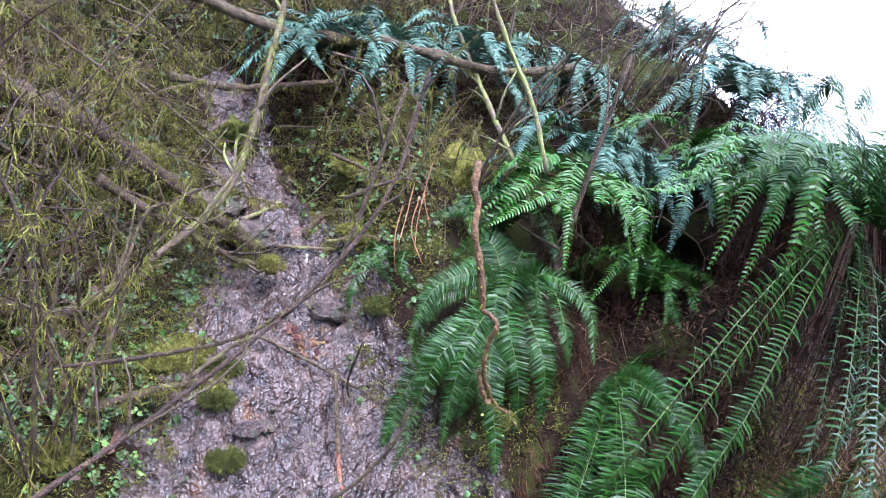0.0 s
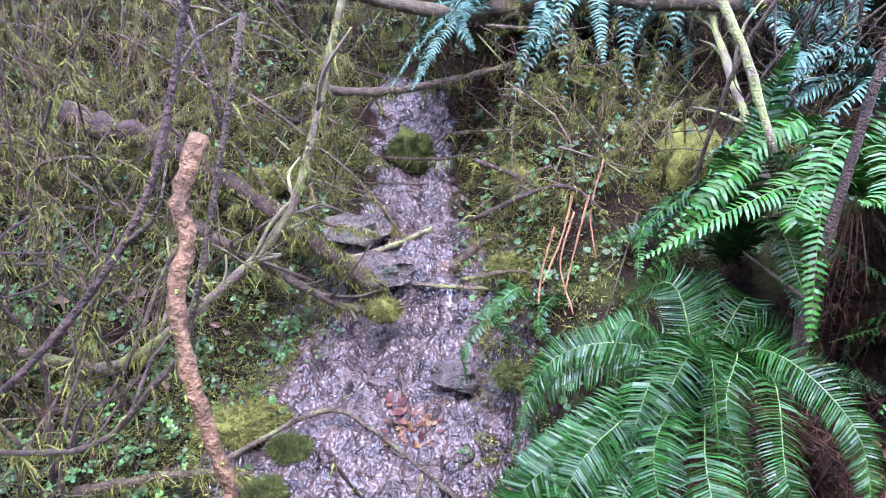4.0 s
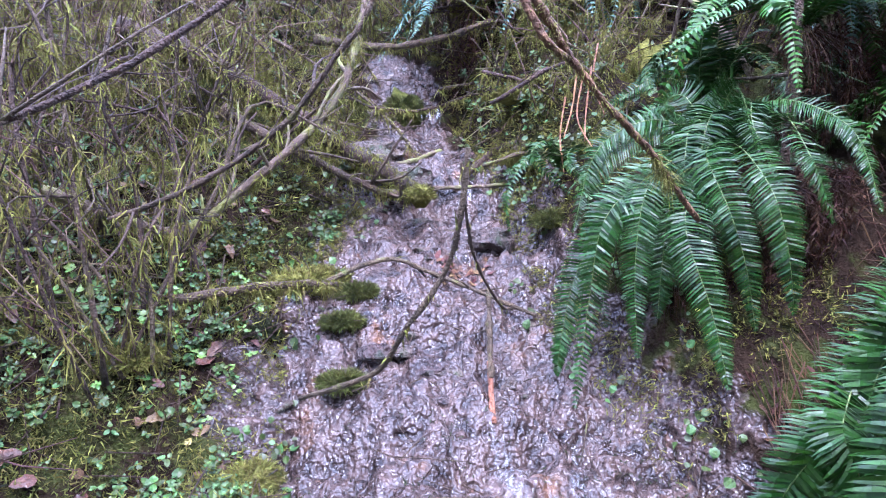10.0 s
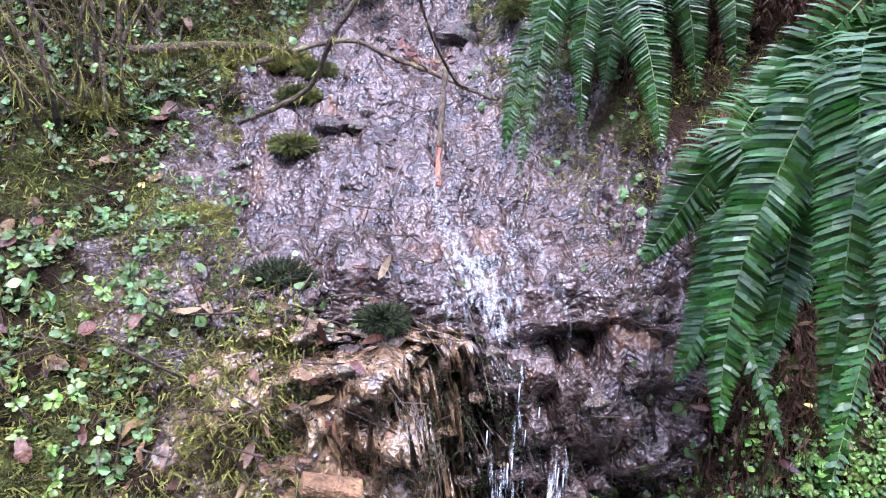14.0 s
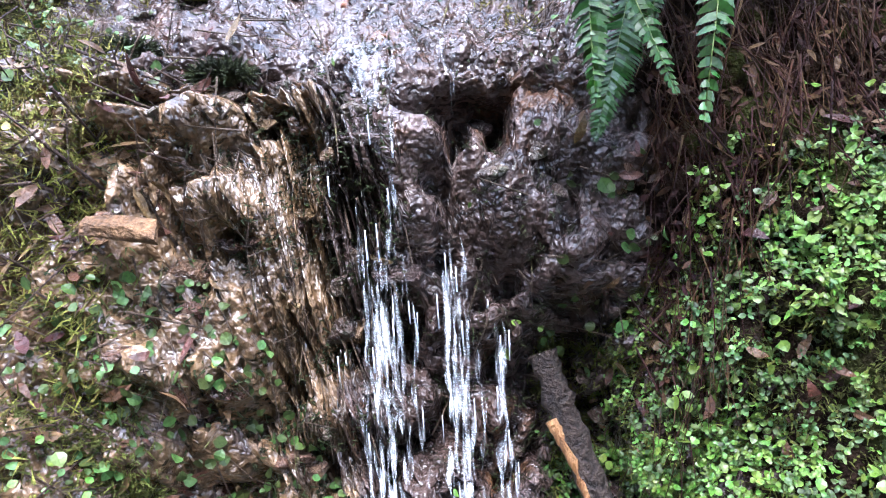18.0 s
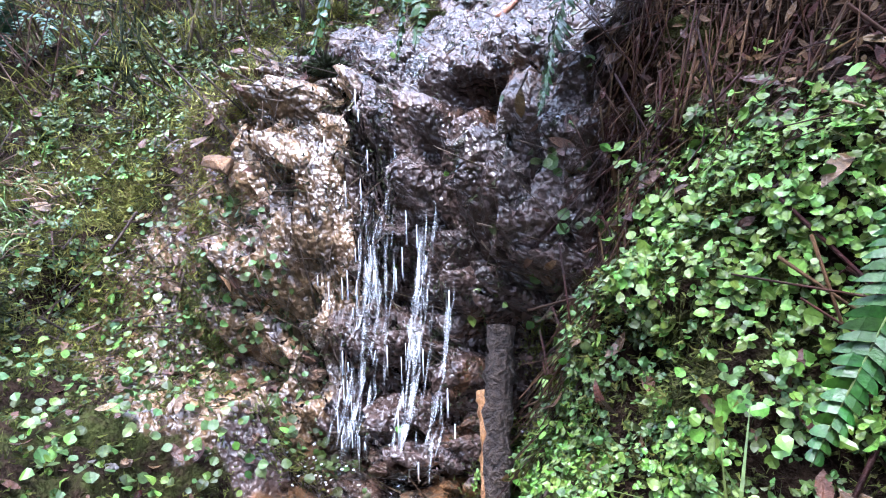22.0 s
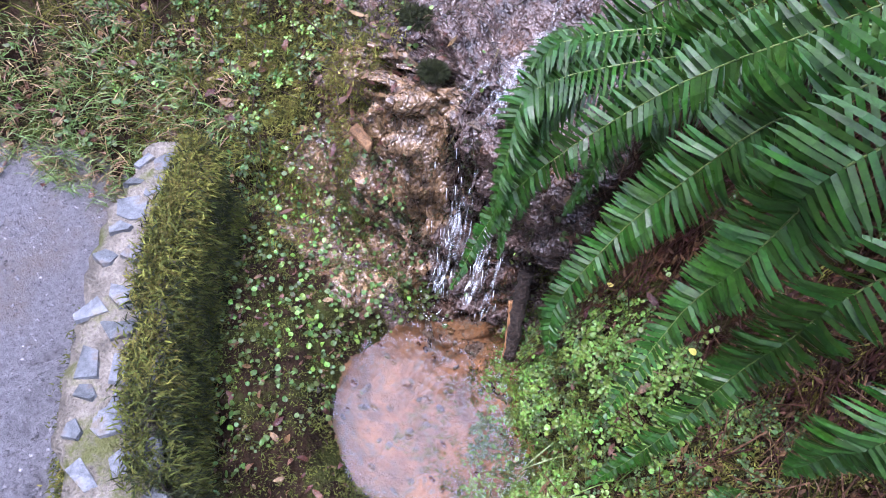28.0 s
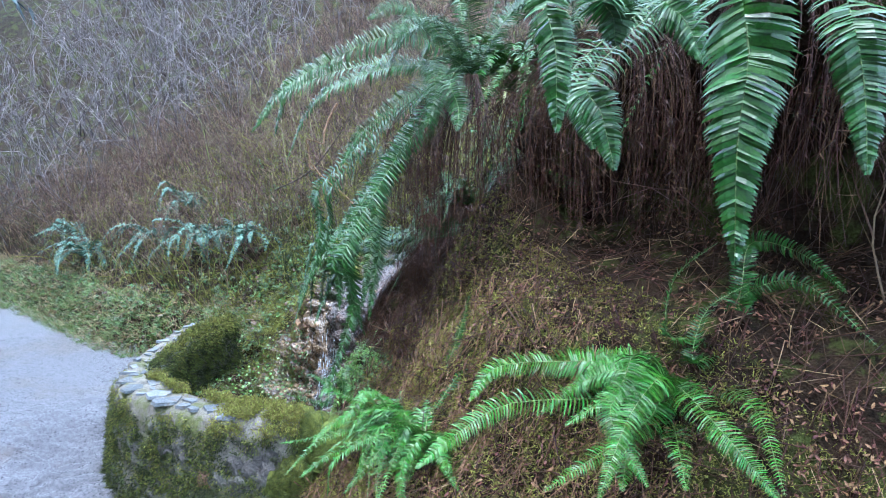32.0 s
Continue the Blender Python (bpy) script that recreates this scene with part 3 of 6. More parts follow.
def frond_mesh(soup, line, width, pairs, droop=0.3, curl=0.12, gap=1.25, ragged=0.0, face=None):
    """The leaflets of a sword fern's frond along its rib."""
    n = int(pairs * 1.8)
    pts = curve_points(line, n + 1)
    tang = np.gradient(pts, axis=0)
    tang /= np.maximum(np.linalg.norm(tang, axis=1), 1e-9)[:, None]
    side = np.cross(tang[0], (0, 0, 1))
    if np.linalg.norm(side) < 0.1:
        side = np.cross(tang[0], (0, 1, 0))
    if face is not None:
        side = np.cross(tang[n // 2], np.array(face, float))
    sides = []
    for k in range(n):
        side = unit(side - tang[k] * (side @ tang[k]))
        sides.append(side)
    seg_len = np.linalg.norm(np.diff(pts, axis=0), axis=1).mean()
    k = np.arange(2, n)
    t, sd, root, u = tang[k], np.array(sides)[k], pts[k], k / n
    up = np.cross(sd, t)
    w = width * np.minimum(1.0, 0.35 + (u / 0.22) ** 0.8 * 0.65) * (1 - u ** 2.2) ** 0.8 + 0.004
    bw = seg_len * 0.37 * gap
    m = len(k)

    def norm(v):
        return v / np.maximum(np.linalg.norm(v, axis=1), 1e-9)[:, None]

    for sgn in (-1, 1):
        L = (w * (0.92 + 0.12 * rng.random(m)))[:, None]
        d = norm(sd * sgn + t * (0.22 + 0.35 * u)[:, None] + up * (0.16 - droop * 0.3 + 0.2 * rng.normal(size=(m, 1))))
        e = norm(t + up * (0.25 + 0.38 * rng.normal(size=(m, 1))))
        m1 = root + d * L * 0.45 + up * 0.02 * L
        d2 = norm(d - up * droop - np.array((0, 0, curl * 0.6)))
        m2 = m1 + d2 * L * 0.35
        tip = m2 + norm(d2 + t * 0.25 - up * droop) * L * 0.22
        v = np.stack([root - e * bw * 0.55, root + e * bw * 1.0, m1 - e * bw * 0.85, m1 + e * bw * 0.8, m2 - e * bw * 0.55, m2 + e * bw * 0.5, tip], 1)
        start = soup.n + 7 * np.arange(m)[:, None]
        soup.f += (start + np.array((0, 1, 3, 2))).tolist() + (start + np.array((2, 3, 5, 4))).tolist() + (start + np.array((4, 5, 6))).tolist()
        soup.v.append(v.reshape(-1, 3))
        soup.n += 7 * m


def frond(parent, line, width=0.06, pairs=52, material=FERN, rib=RIB, name="frond", **how):
    s = Soup()
    frond_mesh(s, line, width, pairs, **how)
    ob = s.done(name, material, parent, smooth=False)
    r = Soup()
    tube(r, curve_points(line, 18), 0.0022, 0.0007, 4, 0.0)
    r.done("rib", rib, ob)
    return ob


def arching(crown, way, length, rise, fall, wobble=0.04):
    """A line that rises from a crown and arches over to hang. way: its compass direction in degrees from +x."""
    a = radians(way)
    d = np.array((math.cos(a), math.sin(a), 0.0))
    c = np.array(crown, float)
    w = rng.normal(size=(3, 3)) * wobble
    return [c, c + d * length * 0.3 + np.array((0, 0, rise * 0.75)) + w[0] * 0.5, c + d * length * 0.62 + np.array((0, 0, rise - fall * 0.3)) + w[1], c + d * length * 0.85 + np.array((0, 0, rise - fall)) + w[2]]


def skirt(parent, crown, radius, drop, count, material=DEAD, ways=(0, 360), name="dead_fronds"):
    """Dead brown fronds that hang below a fern's crown."""
    s = Soup()
    for _ in range(count):
        a = radians(rng.uniform(*ways))
        r = radius * (0.35 + 0.65 * rng.random())
        p = np.array(crown) + np.array((math.cos(a) * r * 0.4, math.sin(a) * r * 0.4, -0.02))
        L = drop * rng.uniform(0.45, 1.0)
        end = np.array(crown) + np.array((math.cos(a) * r, math.sin(a) * r, -L))
        if end[2] < height(end[0], end[1]) + 0.02:
            end[2] = height(end[0], end[1]) + 0.02
        mid = (p + end) / 2 + np.array((math.cos(a), math.sin(a), 0.3)) * r * 0.35 + rng.normal(size=3) * 0.02
        line = curve_points([p, mid, end], 9)
        tube(s, line, 0.0013, 0.0007, 3, 0.0)
        if rng.random() < 0.85:
            idx = rng.integers(2, 9, 30)
            blades(s, line[idx], [unit(rng.normal(size=3) + np.array((0, 0, -0.6))) for _ in idx], rng.uniform(0.01, 0.035, 30), 0.0045, 0.5, 1)
    return s.done(name, material, parent, "dead brown fronds hanging in a skirt", smooth=False)


def blob(soup, centre, size, lump=0.25, rings=9, seed_=0.0):
    """A rounded, lumpy mass."""
    cx, cy, cz = centre
    sx, sy, sz = size if isinstance(size, tuple) else (size, size, size)
    verts, faces, seg = [(cx, cy, cz + sz)], [], 14
    for r in range(1, rings):
        th = math.pi * r / rings
        for k in range(seg):
            ph = 2 * math.pi * k / seg
            d = Vector((math.sin(th) * math.cos(ph), math.sin(th) * math.sin(ph), math.cos(th)))
            f = 1 + lump * fbm(d.x + cx * 9 + seed_, d.y + cy * 9, d.z + cz * 9, 1.7)
            verts.append((cx + d.x * sx * f, cy + d.y * sy * f, cz + d.z * sz * f))
    verts.append((cx, cy, cz - sz))
    for k in range(seg):
        faces.append((0, 1 + k, 1 + (k + 1) % seg))
        faces.append((len(verts) - 1, 1 + (rings - 2) * seg + (k + 1) % seg, 1 + (rings - 2) * seg + k))
    for r in range(rings - 2):
        for k in range(seg):
            a, b = 1 + r * seg + k, 1 + r * seg + (k + 1) % seg
            faces.append((a, a + seg, b + seg, b))
    soup.add(verts, faces)


def fuzz(soup, centre, size, count, length, width=0.0042, hang=0.3):
    """Moss shoots all over a rounded mass."""
    sx, sy, sz = size if isinstance(size, tuple) else (size, size, size)
    d = rng.normal(size=(count, 3))
    d /= np.linalg.norm(d, axis=1)[:, None]
    d[:, 2] = np.abs(d[:, 2]) * 0.8 - 0.15 * rng.random(count)
    roots = np.array(centre) + d * np.array((sx, sy, sz)) * 0.97
    blades(soup, roots, d + rng.normal(size=(count, 3)) * 0.5, length * rng.uniform(0.5, 1.3, count), width, hang, 2)


def moss_cushion(name, centre, size, material, label, category="moss", count=500, length=0.018, group=""):
    s = Soup()
    blob(s, centre, tuple(0.86 * v for v in size), 0.35)
    fuzz(s, centre, tuple(0.9 * v for v in size), count, length * 1.5)
    return tagged(s.done(name, material), label, category, group)


def beard(soup, line, count, length, spread=0.012, width=0.0036):
    """Moss that clothes a branch and hangs from it."""
    line, n = np.asarray(line), len(line)
    k = rng.random(count) * (n - 1.001)
    i = k.astype(int)
    p = line[i] + (line[i + 1] - line[i]) * (k - i)[:, None]
    clump = 0.35 + 0.9 * np.maximum(0.0, np.sin(k * 1.9 + n) + 0.4 * np.sin(k * 5.3))
    w, o = rng.normal(size=(count, 3)), rng.normal(size=(count, 3))
    w[:, 2] -= 0.9
    w /= np.linalg.norm(w, axis=1)[:, None]
    o /= np.linalg.norm(o, axis=1)[:, None]
    blades(soup, p + o * spread * rng.uniform(0.85, 1.15, (count, 1)), w, length * clump * rng.uniform(0.4, 1.3, count), width, 0.9, 2)


def branch(name, knots_, r0, r1, material, label, moss=0, moss_len=0.03, moss_material=MOSSY, twigs=0, twig_len=0.25, category="branch", group="", sides=7, moss_width=0.0036):
    line = curve_points(knots_, max(10, 5 * len(knots_)))
    line[1:-1] += rng.normal(size=(len(line) - 2, 3)) * r0 * 0.12
    thing = empty(name, tuple(line[0]), label, category, group)
    back = Matrix.Translation(-Vector(line[0]))
    s = Soup()
    tube(s, line, r0, r1, sides, 0.1, 0.35)
    wood = s.done("wood", material, thing)
    wood.matrix_local = back
    if twigs:
        s = Soup()
        for _ in range(twigs):
            i = rng.integers(2, len(line) - 1)
            d = unit(unit(line[i] - line[i - 1]) * 0.7 + rng.normal(size=3) * 0.7 + np.array((0, 0, 0.25)))
            L = twig_len * rng.uniform(0.4, 1.2)
            a = line[i]
            b = a + d * L * 0.5 + rng.normal(size=3) * L * 0.08
            c = b + unit(d + rng.normal(size=3) * 0.4) * L * 0.5
            tube(s, curve_points([a, b, c], 6), r1 * 0.8, r1 * 0.3, 4, 0.05)
        t = tagged(s.done("twig_spray", material, thing), kind="stuff")
        t.matrix_local = back
    if moss:
        s = Soup()
        beard(s, line, moss, moss_len, r0, moss_width)
        t = tagged(s.done("moss", moss_material, thing, "shaggy yellow-green moss", smooth=False), "shaggy yellow-green moss", kind="stuff")
        t.matrix_local = back
    return thing


def leaf(soup, p, nrm, way, L, W, fold=0.25, cup=0.1, lobes=False):
    n = unit(nrm)
    t = unit(way - n * (way @ n))
    s = np.cross(n, t)
    if lobes:
        r = [(0, 0), (0.12, 0.34), (0.42, 0.5), (0.5, 0.36), (0.8, 0.3), (1.0, 0.0)]
    else:
        r = [(0, 0), (0.22, 0.4), (0.5, 0.5), (0.78, 0.32), (1.0, 0.0)]
    mid = [p + t * L * u + n * (cup * L * math.sin(u * math.pi)) for u, _ in r]
    left = [m + s * W * w + n * fold * W * w for m, (_, w) in zip(mid, r)]
    right = [m - s * W * w + n * fold * W * w for m, (_, w) in zip(mid, r)]
    k = len(r)
    verts = mid + left[1:-1] + right[1:-1]
    faces = []
    for i in range(k - 1):
        a, b = i, i + 1
        la, lb = (k + i - 1 if 0 < i else None), (k + i if i + 1 < k - 1 else None)
        for o, flip in ((0, False), (k - 2, True)):
            q = [a] + ([la + o] if la is not None else []) + ([lb + o] if lb is not None else []) + [b]
            if len(q) > 2:
                faces.append(tuple(q[::-1] if flip else q))
    soup.add(verts, faces)


gp = ground_grid
fa = np.cross(gp[1:, :-1] - gp[:-1, :-1], gp[:-1, 1:] - gp[:-1, :-1])
face_area = np.linalg.norm(fa, axis=-1)
face_normal = -fa / np.maximum(face_area, 1e-9)[..., None]
face_x, face_y_ = (X[:-1, :-1] + X[1:, 1:]) / 2, (Y[:-1, :-1] + Y[1:, 1:]) / 2


def scatter(count, x0, x1, y0, y1, keep=None, clump=0.0, scale=3.0, shift=0.0):
    """Places and normals spread evenly over the ground inside a rectangle, thinned into clumps."""
    ok = (face_x > x0) & (face_x < x1) & (face_y_ > y0) & (face_y_ < y1)
    if keep is not None:
        ok &= keep(face_x, face_y_)
    w = (face_area * ok).ravel()
    pick = rng.choice(len(w), int(count * (2.2 if clump else 1)), p=w / w.sum())
    r, c = np.unravel_index(pick, face_area.shape)
    u, v = rng.random((2, len(pick), 1))
    p = gp[r, c] * (1 - u) * (1 - v) + gp[r, c + 1] * u * (1 - v) + gp[r + 1, c] * (1 - u) * v + gp[r + 1, c + 1] * u * v
    n = face_normal[r, c]
    if clump:
        f = np.array([fbm(q[0] + shift, q[1], q[2], scale) for q in p])
        k = f + rng.normal(size=len(f)) * 0.25 > clump
        p, n = p[k][:count], n[k][:count]
    return list(zip(p, n))


def leaf_carpet(name, places, material, label, size=(0.02, 0.045), lift=0.02, lean=0.6, wide=0.9, lobes=False, category="ground cover"):
    s = Soup()
    for p, n0 in places:
        n = unit(n0 + np.array((0, -0.25, 0.45)) + rng.normal(size=3) * lean * 0.55)
        L = rng.uniform(*size)
        leaf(s, p + n0 * rng.uniform(0.004, lift), n, rng.normal(size=3) + np.array((0, -0.3, -0.3)), L, L * wide, 0.2 * rng.random(), 0.15 * rng.normal(), lobes)
    return tagged(s.done(name, material, smooth=False), label, category, kind="stuff")


def litter(name, places, material, label, length=(0.05, 0.22), radius=0.0016, tilt=0.25, category="litter", fall=0.0):
    s = Soup()
    for p, n in places:
        d = rng.normal(size=3) + np.array((0, -0.6, -1.0)) * fall
        d = unit(d - n * (d @ n) * (1 - tilt))
        L = rng.uniform(*length)
        p = p + n * 0.006
        tube(s, curve_points([p - d * L / 2, p + n * 0.01 * rng.random(), p + d * L / 2 + n * rng.random() * 0.02], 4), radius * rng.uniform(0.6, 1.5), radius * 0.5, 4, 0.05)
    return tagged(s.done(name, material), label, category, kind="stuff")


def moss_carpet(name, places, material, label, length=0.014, per=7, spread=0.009):
    s = Soup()
    p, n = np.repeat([q for q, _ in places], per, 0), np.repeat([q for _, q in places], per, 0)
    blades(s, p + rng.normal(size=p.shape) * spread, n + rng.normal(size=p.shape) * 0.6, rng.uniform(0.5, 1.4, len(p)) * length, 0.004, 0.3, 1)
    return tagged(s.done(name, material, smooth=False), label, "moss", kind="stuff")


def grass_carpet(name, places, material, label, length=(0.06, 0.16), per=6):
    s = Soup()
    for p, n in places:
        roots = p + rng.normal(size=(per, 3)) * np.array((0.015, 0.015, 0.003))
        blades(s, roots, [unit(np.array((0, -0.35, 0.9)) + rng.normal(size=3) * 0.45) for _ in range(per)], rng.uniform(*length, per), 0.004, 1.1, 3)
    return tagged(s.done(name, material, smooth=False), label, "grass", kind="stuff")


def herb_carpet(name, places, material, label, size=(0.01, 0.02), per=(4, 8), lift=0.03, category="ground cover"):
    """Small plants, each a rosette of leaves on a short stem."""
    s = Soup()
    for p, n0 in places:
        up = unit(n0 * 0.6 + np.array((0, -0.25, 0.55)) + rng.normal(size=3) * 0.25)
        q = p + up * rng.uniform(0.3, 1.0) * lift
        a = unit(np.cross(up, rng.normal(size=3)))
        b = np.cross(up, a)
        L0 = rng.uniform(*size)
        for k in range(int(rng.integers(*per))):
            th = k * 2.4 + rng.normal() * 0.3
            d = a * math.cos(th) + b * math.sin(th)
            L = L0 * rng.uniform(0.6, 1.15)
            leaf(s, q + d * L * 0.15 + up * 0.004 * rng.normal(), unit(up + d * 0.5 * rng.normal()), d + up * rng.uniform(-0.5, 0.4), L, L * rng.uniform(0.55, 0.95), 0.3 * rng.normal(), -0.12, rng.random() < 0.6)
    return tagged(s.done(name, material, smooth=False), label, category, kind="stuff")


def rock_piece(place, size, material, turn=0.0, tilt=8.0, points=15):
    """One angular piece of rock set into the ground."""
    bm = bmesh.new()
    d = rng.normal(size=(points, 3))
    d /= np.linalg.norm(d, axis=1)[:, None]
    for v in d * np.array(size) * rng.uniform(0.8, 1.1, (points, 1)):
        bm.verts.new(tuple(v))
    got = bmesh.ops.convex_hull(bm, input=bm.verts)
    bmesh.ops.delete(bm, geom=[v for v in set(got["geom_interior"] + got["geom_unused"]) if isinstance(v, bmesh.types.BMVert)], context="VERTS")
    bmesh.ops.bevel(bm, geom=bm.edges[:], offset=min(size) * 0.16, segments=1, affect="EDGES", clamp_overlap=True)
    ob = part("rock", bm, material, ground)
    ob.data.polygons.foreach_set("use_smooth", [False] * len(ob.data.polygons))
    ob.matrix_local = pose(*place, rng.normal() * tilt, rng.normal() * tilt, turn)
    return ob


def brush(name, places, material, label, tall=(0.3, 0.8), radius=0.003, lean=(0, -0.2), twigs=3, category="thicket", moss=0):
    """Bare stems that grow up from the ground, bend and fork."""
    s, green = Soup(), Soup()
    for p, n in places:
        h = rng.uniform(*tall)
        d = unit(np.array((lean[0], lean[1], 1.0)) + rng.normal(size=3) * 0.4)
        e = unit(d + rng.normal(size=3) * 0.5 + np.array((0, 0, -0.35)))
        line = curve_points([p, p + d * h * 0.5, p + d * h * 0.5 + e * h * 0.5], 6)
        r = radius * rng.uniform(0.6, 1.4)
        tube(s, line, r, r * 0.4, 3, 0.05)
        if moss:
            beard(green, line, moss, 0.032, r * 1.3, 0.0019)
        for _ in range(twigs):
            k = rng.integers(2, 6)
            w = unit(d + rng.normal(size=3) * 0.8)
            L = h * rng.uniform(0.15, 0.4)
            tube(s, [line[k], line[k] + w * L * 0.5, line[k] + unit(w + rng.normal(size=3) * 0.3) * L], r * 0.5, r * 0.25, 3, 0.0)
    ob = tagged(s.done(name, material), label, category, kind="stuff")
    if moss:
        tagged(green.done("moss", MOSSY, ob, "", smooth=False), "shaggy yellow-green moss", kind="stuff")
    return ob

# ---- ferns ----
def fern(label, crown, fronds, material=FERN, group="sword ferns", width=0.055, pairs=46, **how):
    thing = empty("sword_fern", crown, label, "fern", group)
    back = Matrix.Translation(-Vector(crown))
    for f in fronds:
        m, w = material, width
        if isinstance(f, dict):
            m, w, f = f.get("m", m), f.get("w", w), f["line"]
        frond(thing, f, w * rng.uniform(0.88, 1.1), pairs, m, **how).matrix_local = back
    return thing, back


def hanging(crown, apex, tip):
    c, a, t = (np.array(v, float) for v in (crown, apex, tip))
    return [c, (c + a) / 2 + np.array((0, 0, 0.06)), a, (a + t) / 2 + unit(a - c) * np.array((1, 1, 0)) * 0.07, t]


def spray(crown, count, ways, length, rise, fall):
    return [arching(crown, w + rng.normal() * 6, rng.uniform(*length), rng.uniform(*rise), rng.uniform(*fall)) for w in np.linspace(*ways, count)]


def rooted(crown, line, lift=0.1):
    """A frond from its crown over an easy arch to the line that it hangs along."""
    c, p = np.array(crown, float), np.array(line[0], float)
    return [tuple(c), tuple((c + p) / 2 + np.array((0, 0, lift * np.linalg.norm(p - c))))] + line


A = (0.45, -0.08, 1.4)
fronds = [rooted(A, line) for line in [[(0.172, -0.271, 1.356), (0.086, -0.289, 1.278), (0.059, -0.285, 1.101), (0.029, -0.286, 0.843)], [(0.178, -0.306, 1.357), (0.142, -0.334, 1.196), (0.151, -0.342, 0.979)], [(0.297, -0.32, 1.411), (0.307, -0.402, 1.312), (0.34, -0.423, 1.194), (0.373, -0.419, 1.053)], [(0.37, -0.362, 1.412), (0.38, -0.443, 1.335), (0.407, -0.459, 1.221), (0.438, -0.446, 1.091)], [(0.231, -0.37, 1.28), (0.258, -0.446, 1.113), (0.283, -0.485, 0.957)], [(0.151, -0.248, 1.317), (0.054, -0.226, 1.167), (0.017, -0.224, 1.01), (0.006, -0.221, 0.902)], [(0.231, -0.302, 1.324), (0.205, -0.328, 1.191), (0.203, -0.321, 1.062)], [(0.246, -0.193, 1.345), (0.168, -0.173, 1.291), (0.136, -0.137, 1.181), (0.148, -0.166, 0.974)]]]
fronds += spray(A, 9, (170, 310), (0.32, 0.46), (0.1, 0.18), (0.2, 0.4)) + spray(A, 4, (20, 110), (0.35, 0.5), (0.15, 0.25), (0.1, 0.3))
thing, back = fern("large glossy green sword fern overhanging the stream", A, fronds, width=0.07, pairs=66, face=(-0.35, -0.8, 0.5))
skirt(thing, A, 0.3, 0.8, 420, ways=(200, 330)).matrix_local = back

B = (0.8, -0.38, 1.22)
fronds = [rooted(B, line, 0.03) for line in [[(0.306, -0.961, 1.202), (0.282, -1.026, 1.086), (0.286, -1.059, 0.899), (0.304, -1.069, 0.703)], [(0.304, -0.925, 1.179), (0.237, -0.959, 1.071), (0.203, -0.962, 0.92), (0.198, -0.97, 0.773), (0.2, -0.992, 0.644)], [(0.232, -0.847, 1.072), (0.167, -0.841, 0.96), (0.121, -0.823, 0.856)], [(0.344, -0.706, 0.947), (0.309, -0.739, 0.819), (0.278, -0.759, 0.697), (0.248, -0.759, 0.583)], [(0.326, -1.022, 1.158), (0.31, -1.093, 1.03), (0.313, -1.115, 0.868)], [(0.295, -0.918, 1.044), (0.274, -0.956, 0.897), (0.267, -0.975, 0.732)], [(0.228, -0.864, 1.093), (0.237, -0.892, 1.002), (0.233, -0.887, 0.936)], [(0.409, -0.741, 0.991), (0.435, -0.763, 0.898), (0.458, -0.742, 0.775)]]]
fronds += spray(B, 5, (230, 370), (0.4, 0.55), (0.02, 0.07), (0.25, 0.5))
thing, back = fern("large glossy green sword fern with hanging fronds", B, fronds, width=0.076, pairs=70, face=(-0.45, -0.85, 0.15))
skirt(thing, B, 0.3, 0.75, 420, ways=(220, 350)).matrix_local = back

B2 = (1.296, -0.66, 2.0)

ARCS = [[(0.772, -1.131, 1.456), (0.687, -1.106, 1.33), (0.623, -1.108, 1.188), (0.579, -1.133, 1.077), (0.543, -1.199, 0.908), (0.57, -1.228, 0.808)],
        [(0.813, -1.213, 1.446), (0.779, -1.193, 1.308), (0.757, -1.189, 1.197), (0.726, -1.197, 1.074), (0.715, -1.289, 0.835)],
        [(0.883, -1.057, 1.197), (0.845, -1.028, 0.982), (0.813, -1.02, 0.819), (0.77, -1.08, 0.542), (0.713, -1.155, 0.342)],
        [(0.527, -0.864, 1.315), (0.444, -0.848, 1.191), (0.376, -0.847, 1.019), (0.361, -0.905, 0.814)],
        [(0.386, -0.833, 1.261), (0.282, -0.841, 1.094), (0.217, -0.922, 0.885), (0.275, -1.035, 0.649)],
        [(1.223, -1.22, 1.204), (1.152, -1.187, 1.058), (1.123, -1.139, 0.921), (1.138, -1.087, 0.764)],
        [(0.997, -1.189, 1.149), (0.977, -1.162, 1.015), (0.954, -1.144, 0.862)],
        [(1.086, -1.006, 1.45), (1.06, -0.989, 1.185), (1.029, -1.001, 0.991), (1.014, -1.015, 0.807)],
        [(0.715, -0.915, 1.441), (0.508, -0.978, 1.223), (0.323, -1.083, 0.93), (0.254, -1.162, 0.625)],
        [(1.357, -1.012, 1.858), (1.136, -1.137, 1.702), (1.039, -1.191, 1.551)],
        [(1.028, -1.183, 1.935), (0.845, -1.287, 1.815), (0.691, -1.345, 1.568)],
        [(0.83, -1.355, 1.917), (0.745, -1.392, 1.813), (0.675, -1.402, 1.692)],
        [(1.649, -0.974, 1.885), (1.703, -0.964, 1.776), (1.738, -0.986, 1.684)],
        [(1.386, -0.949, 1.744), (1.19, -1.033, 1.516), (1.128, -1.061, 1.223), (1.113, -1.093, 0.894)],
        [(1.369, -1.088, 2.105), (1.144, -1.303, 1.994), (1.017, -1.463, 1.869), (0.915, -1.571, 1.681)],
        [(1.513, -0.971, 1.981), (1.538, -0.979, 1.84), (1.51, -0.998, 1.714)]]
fronds = [rooted(B2, arc) for arc in ARCS]
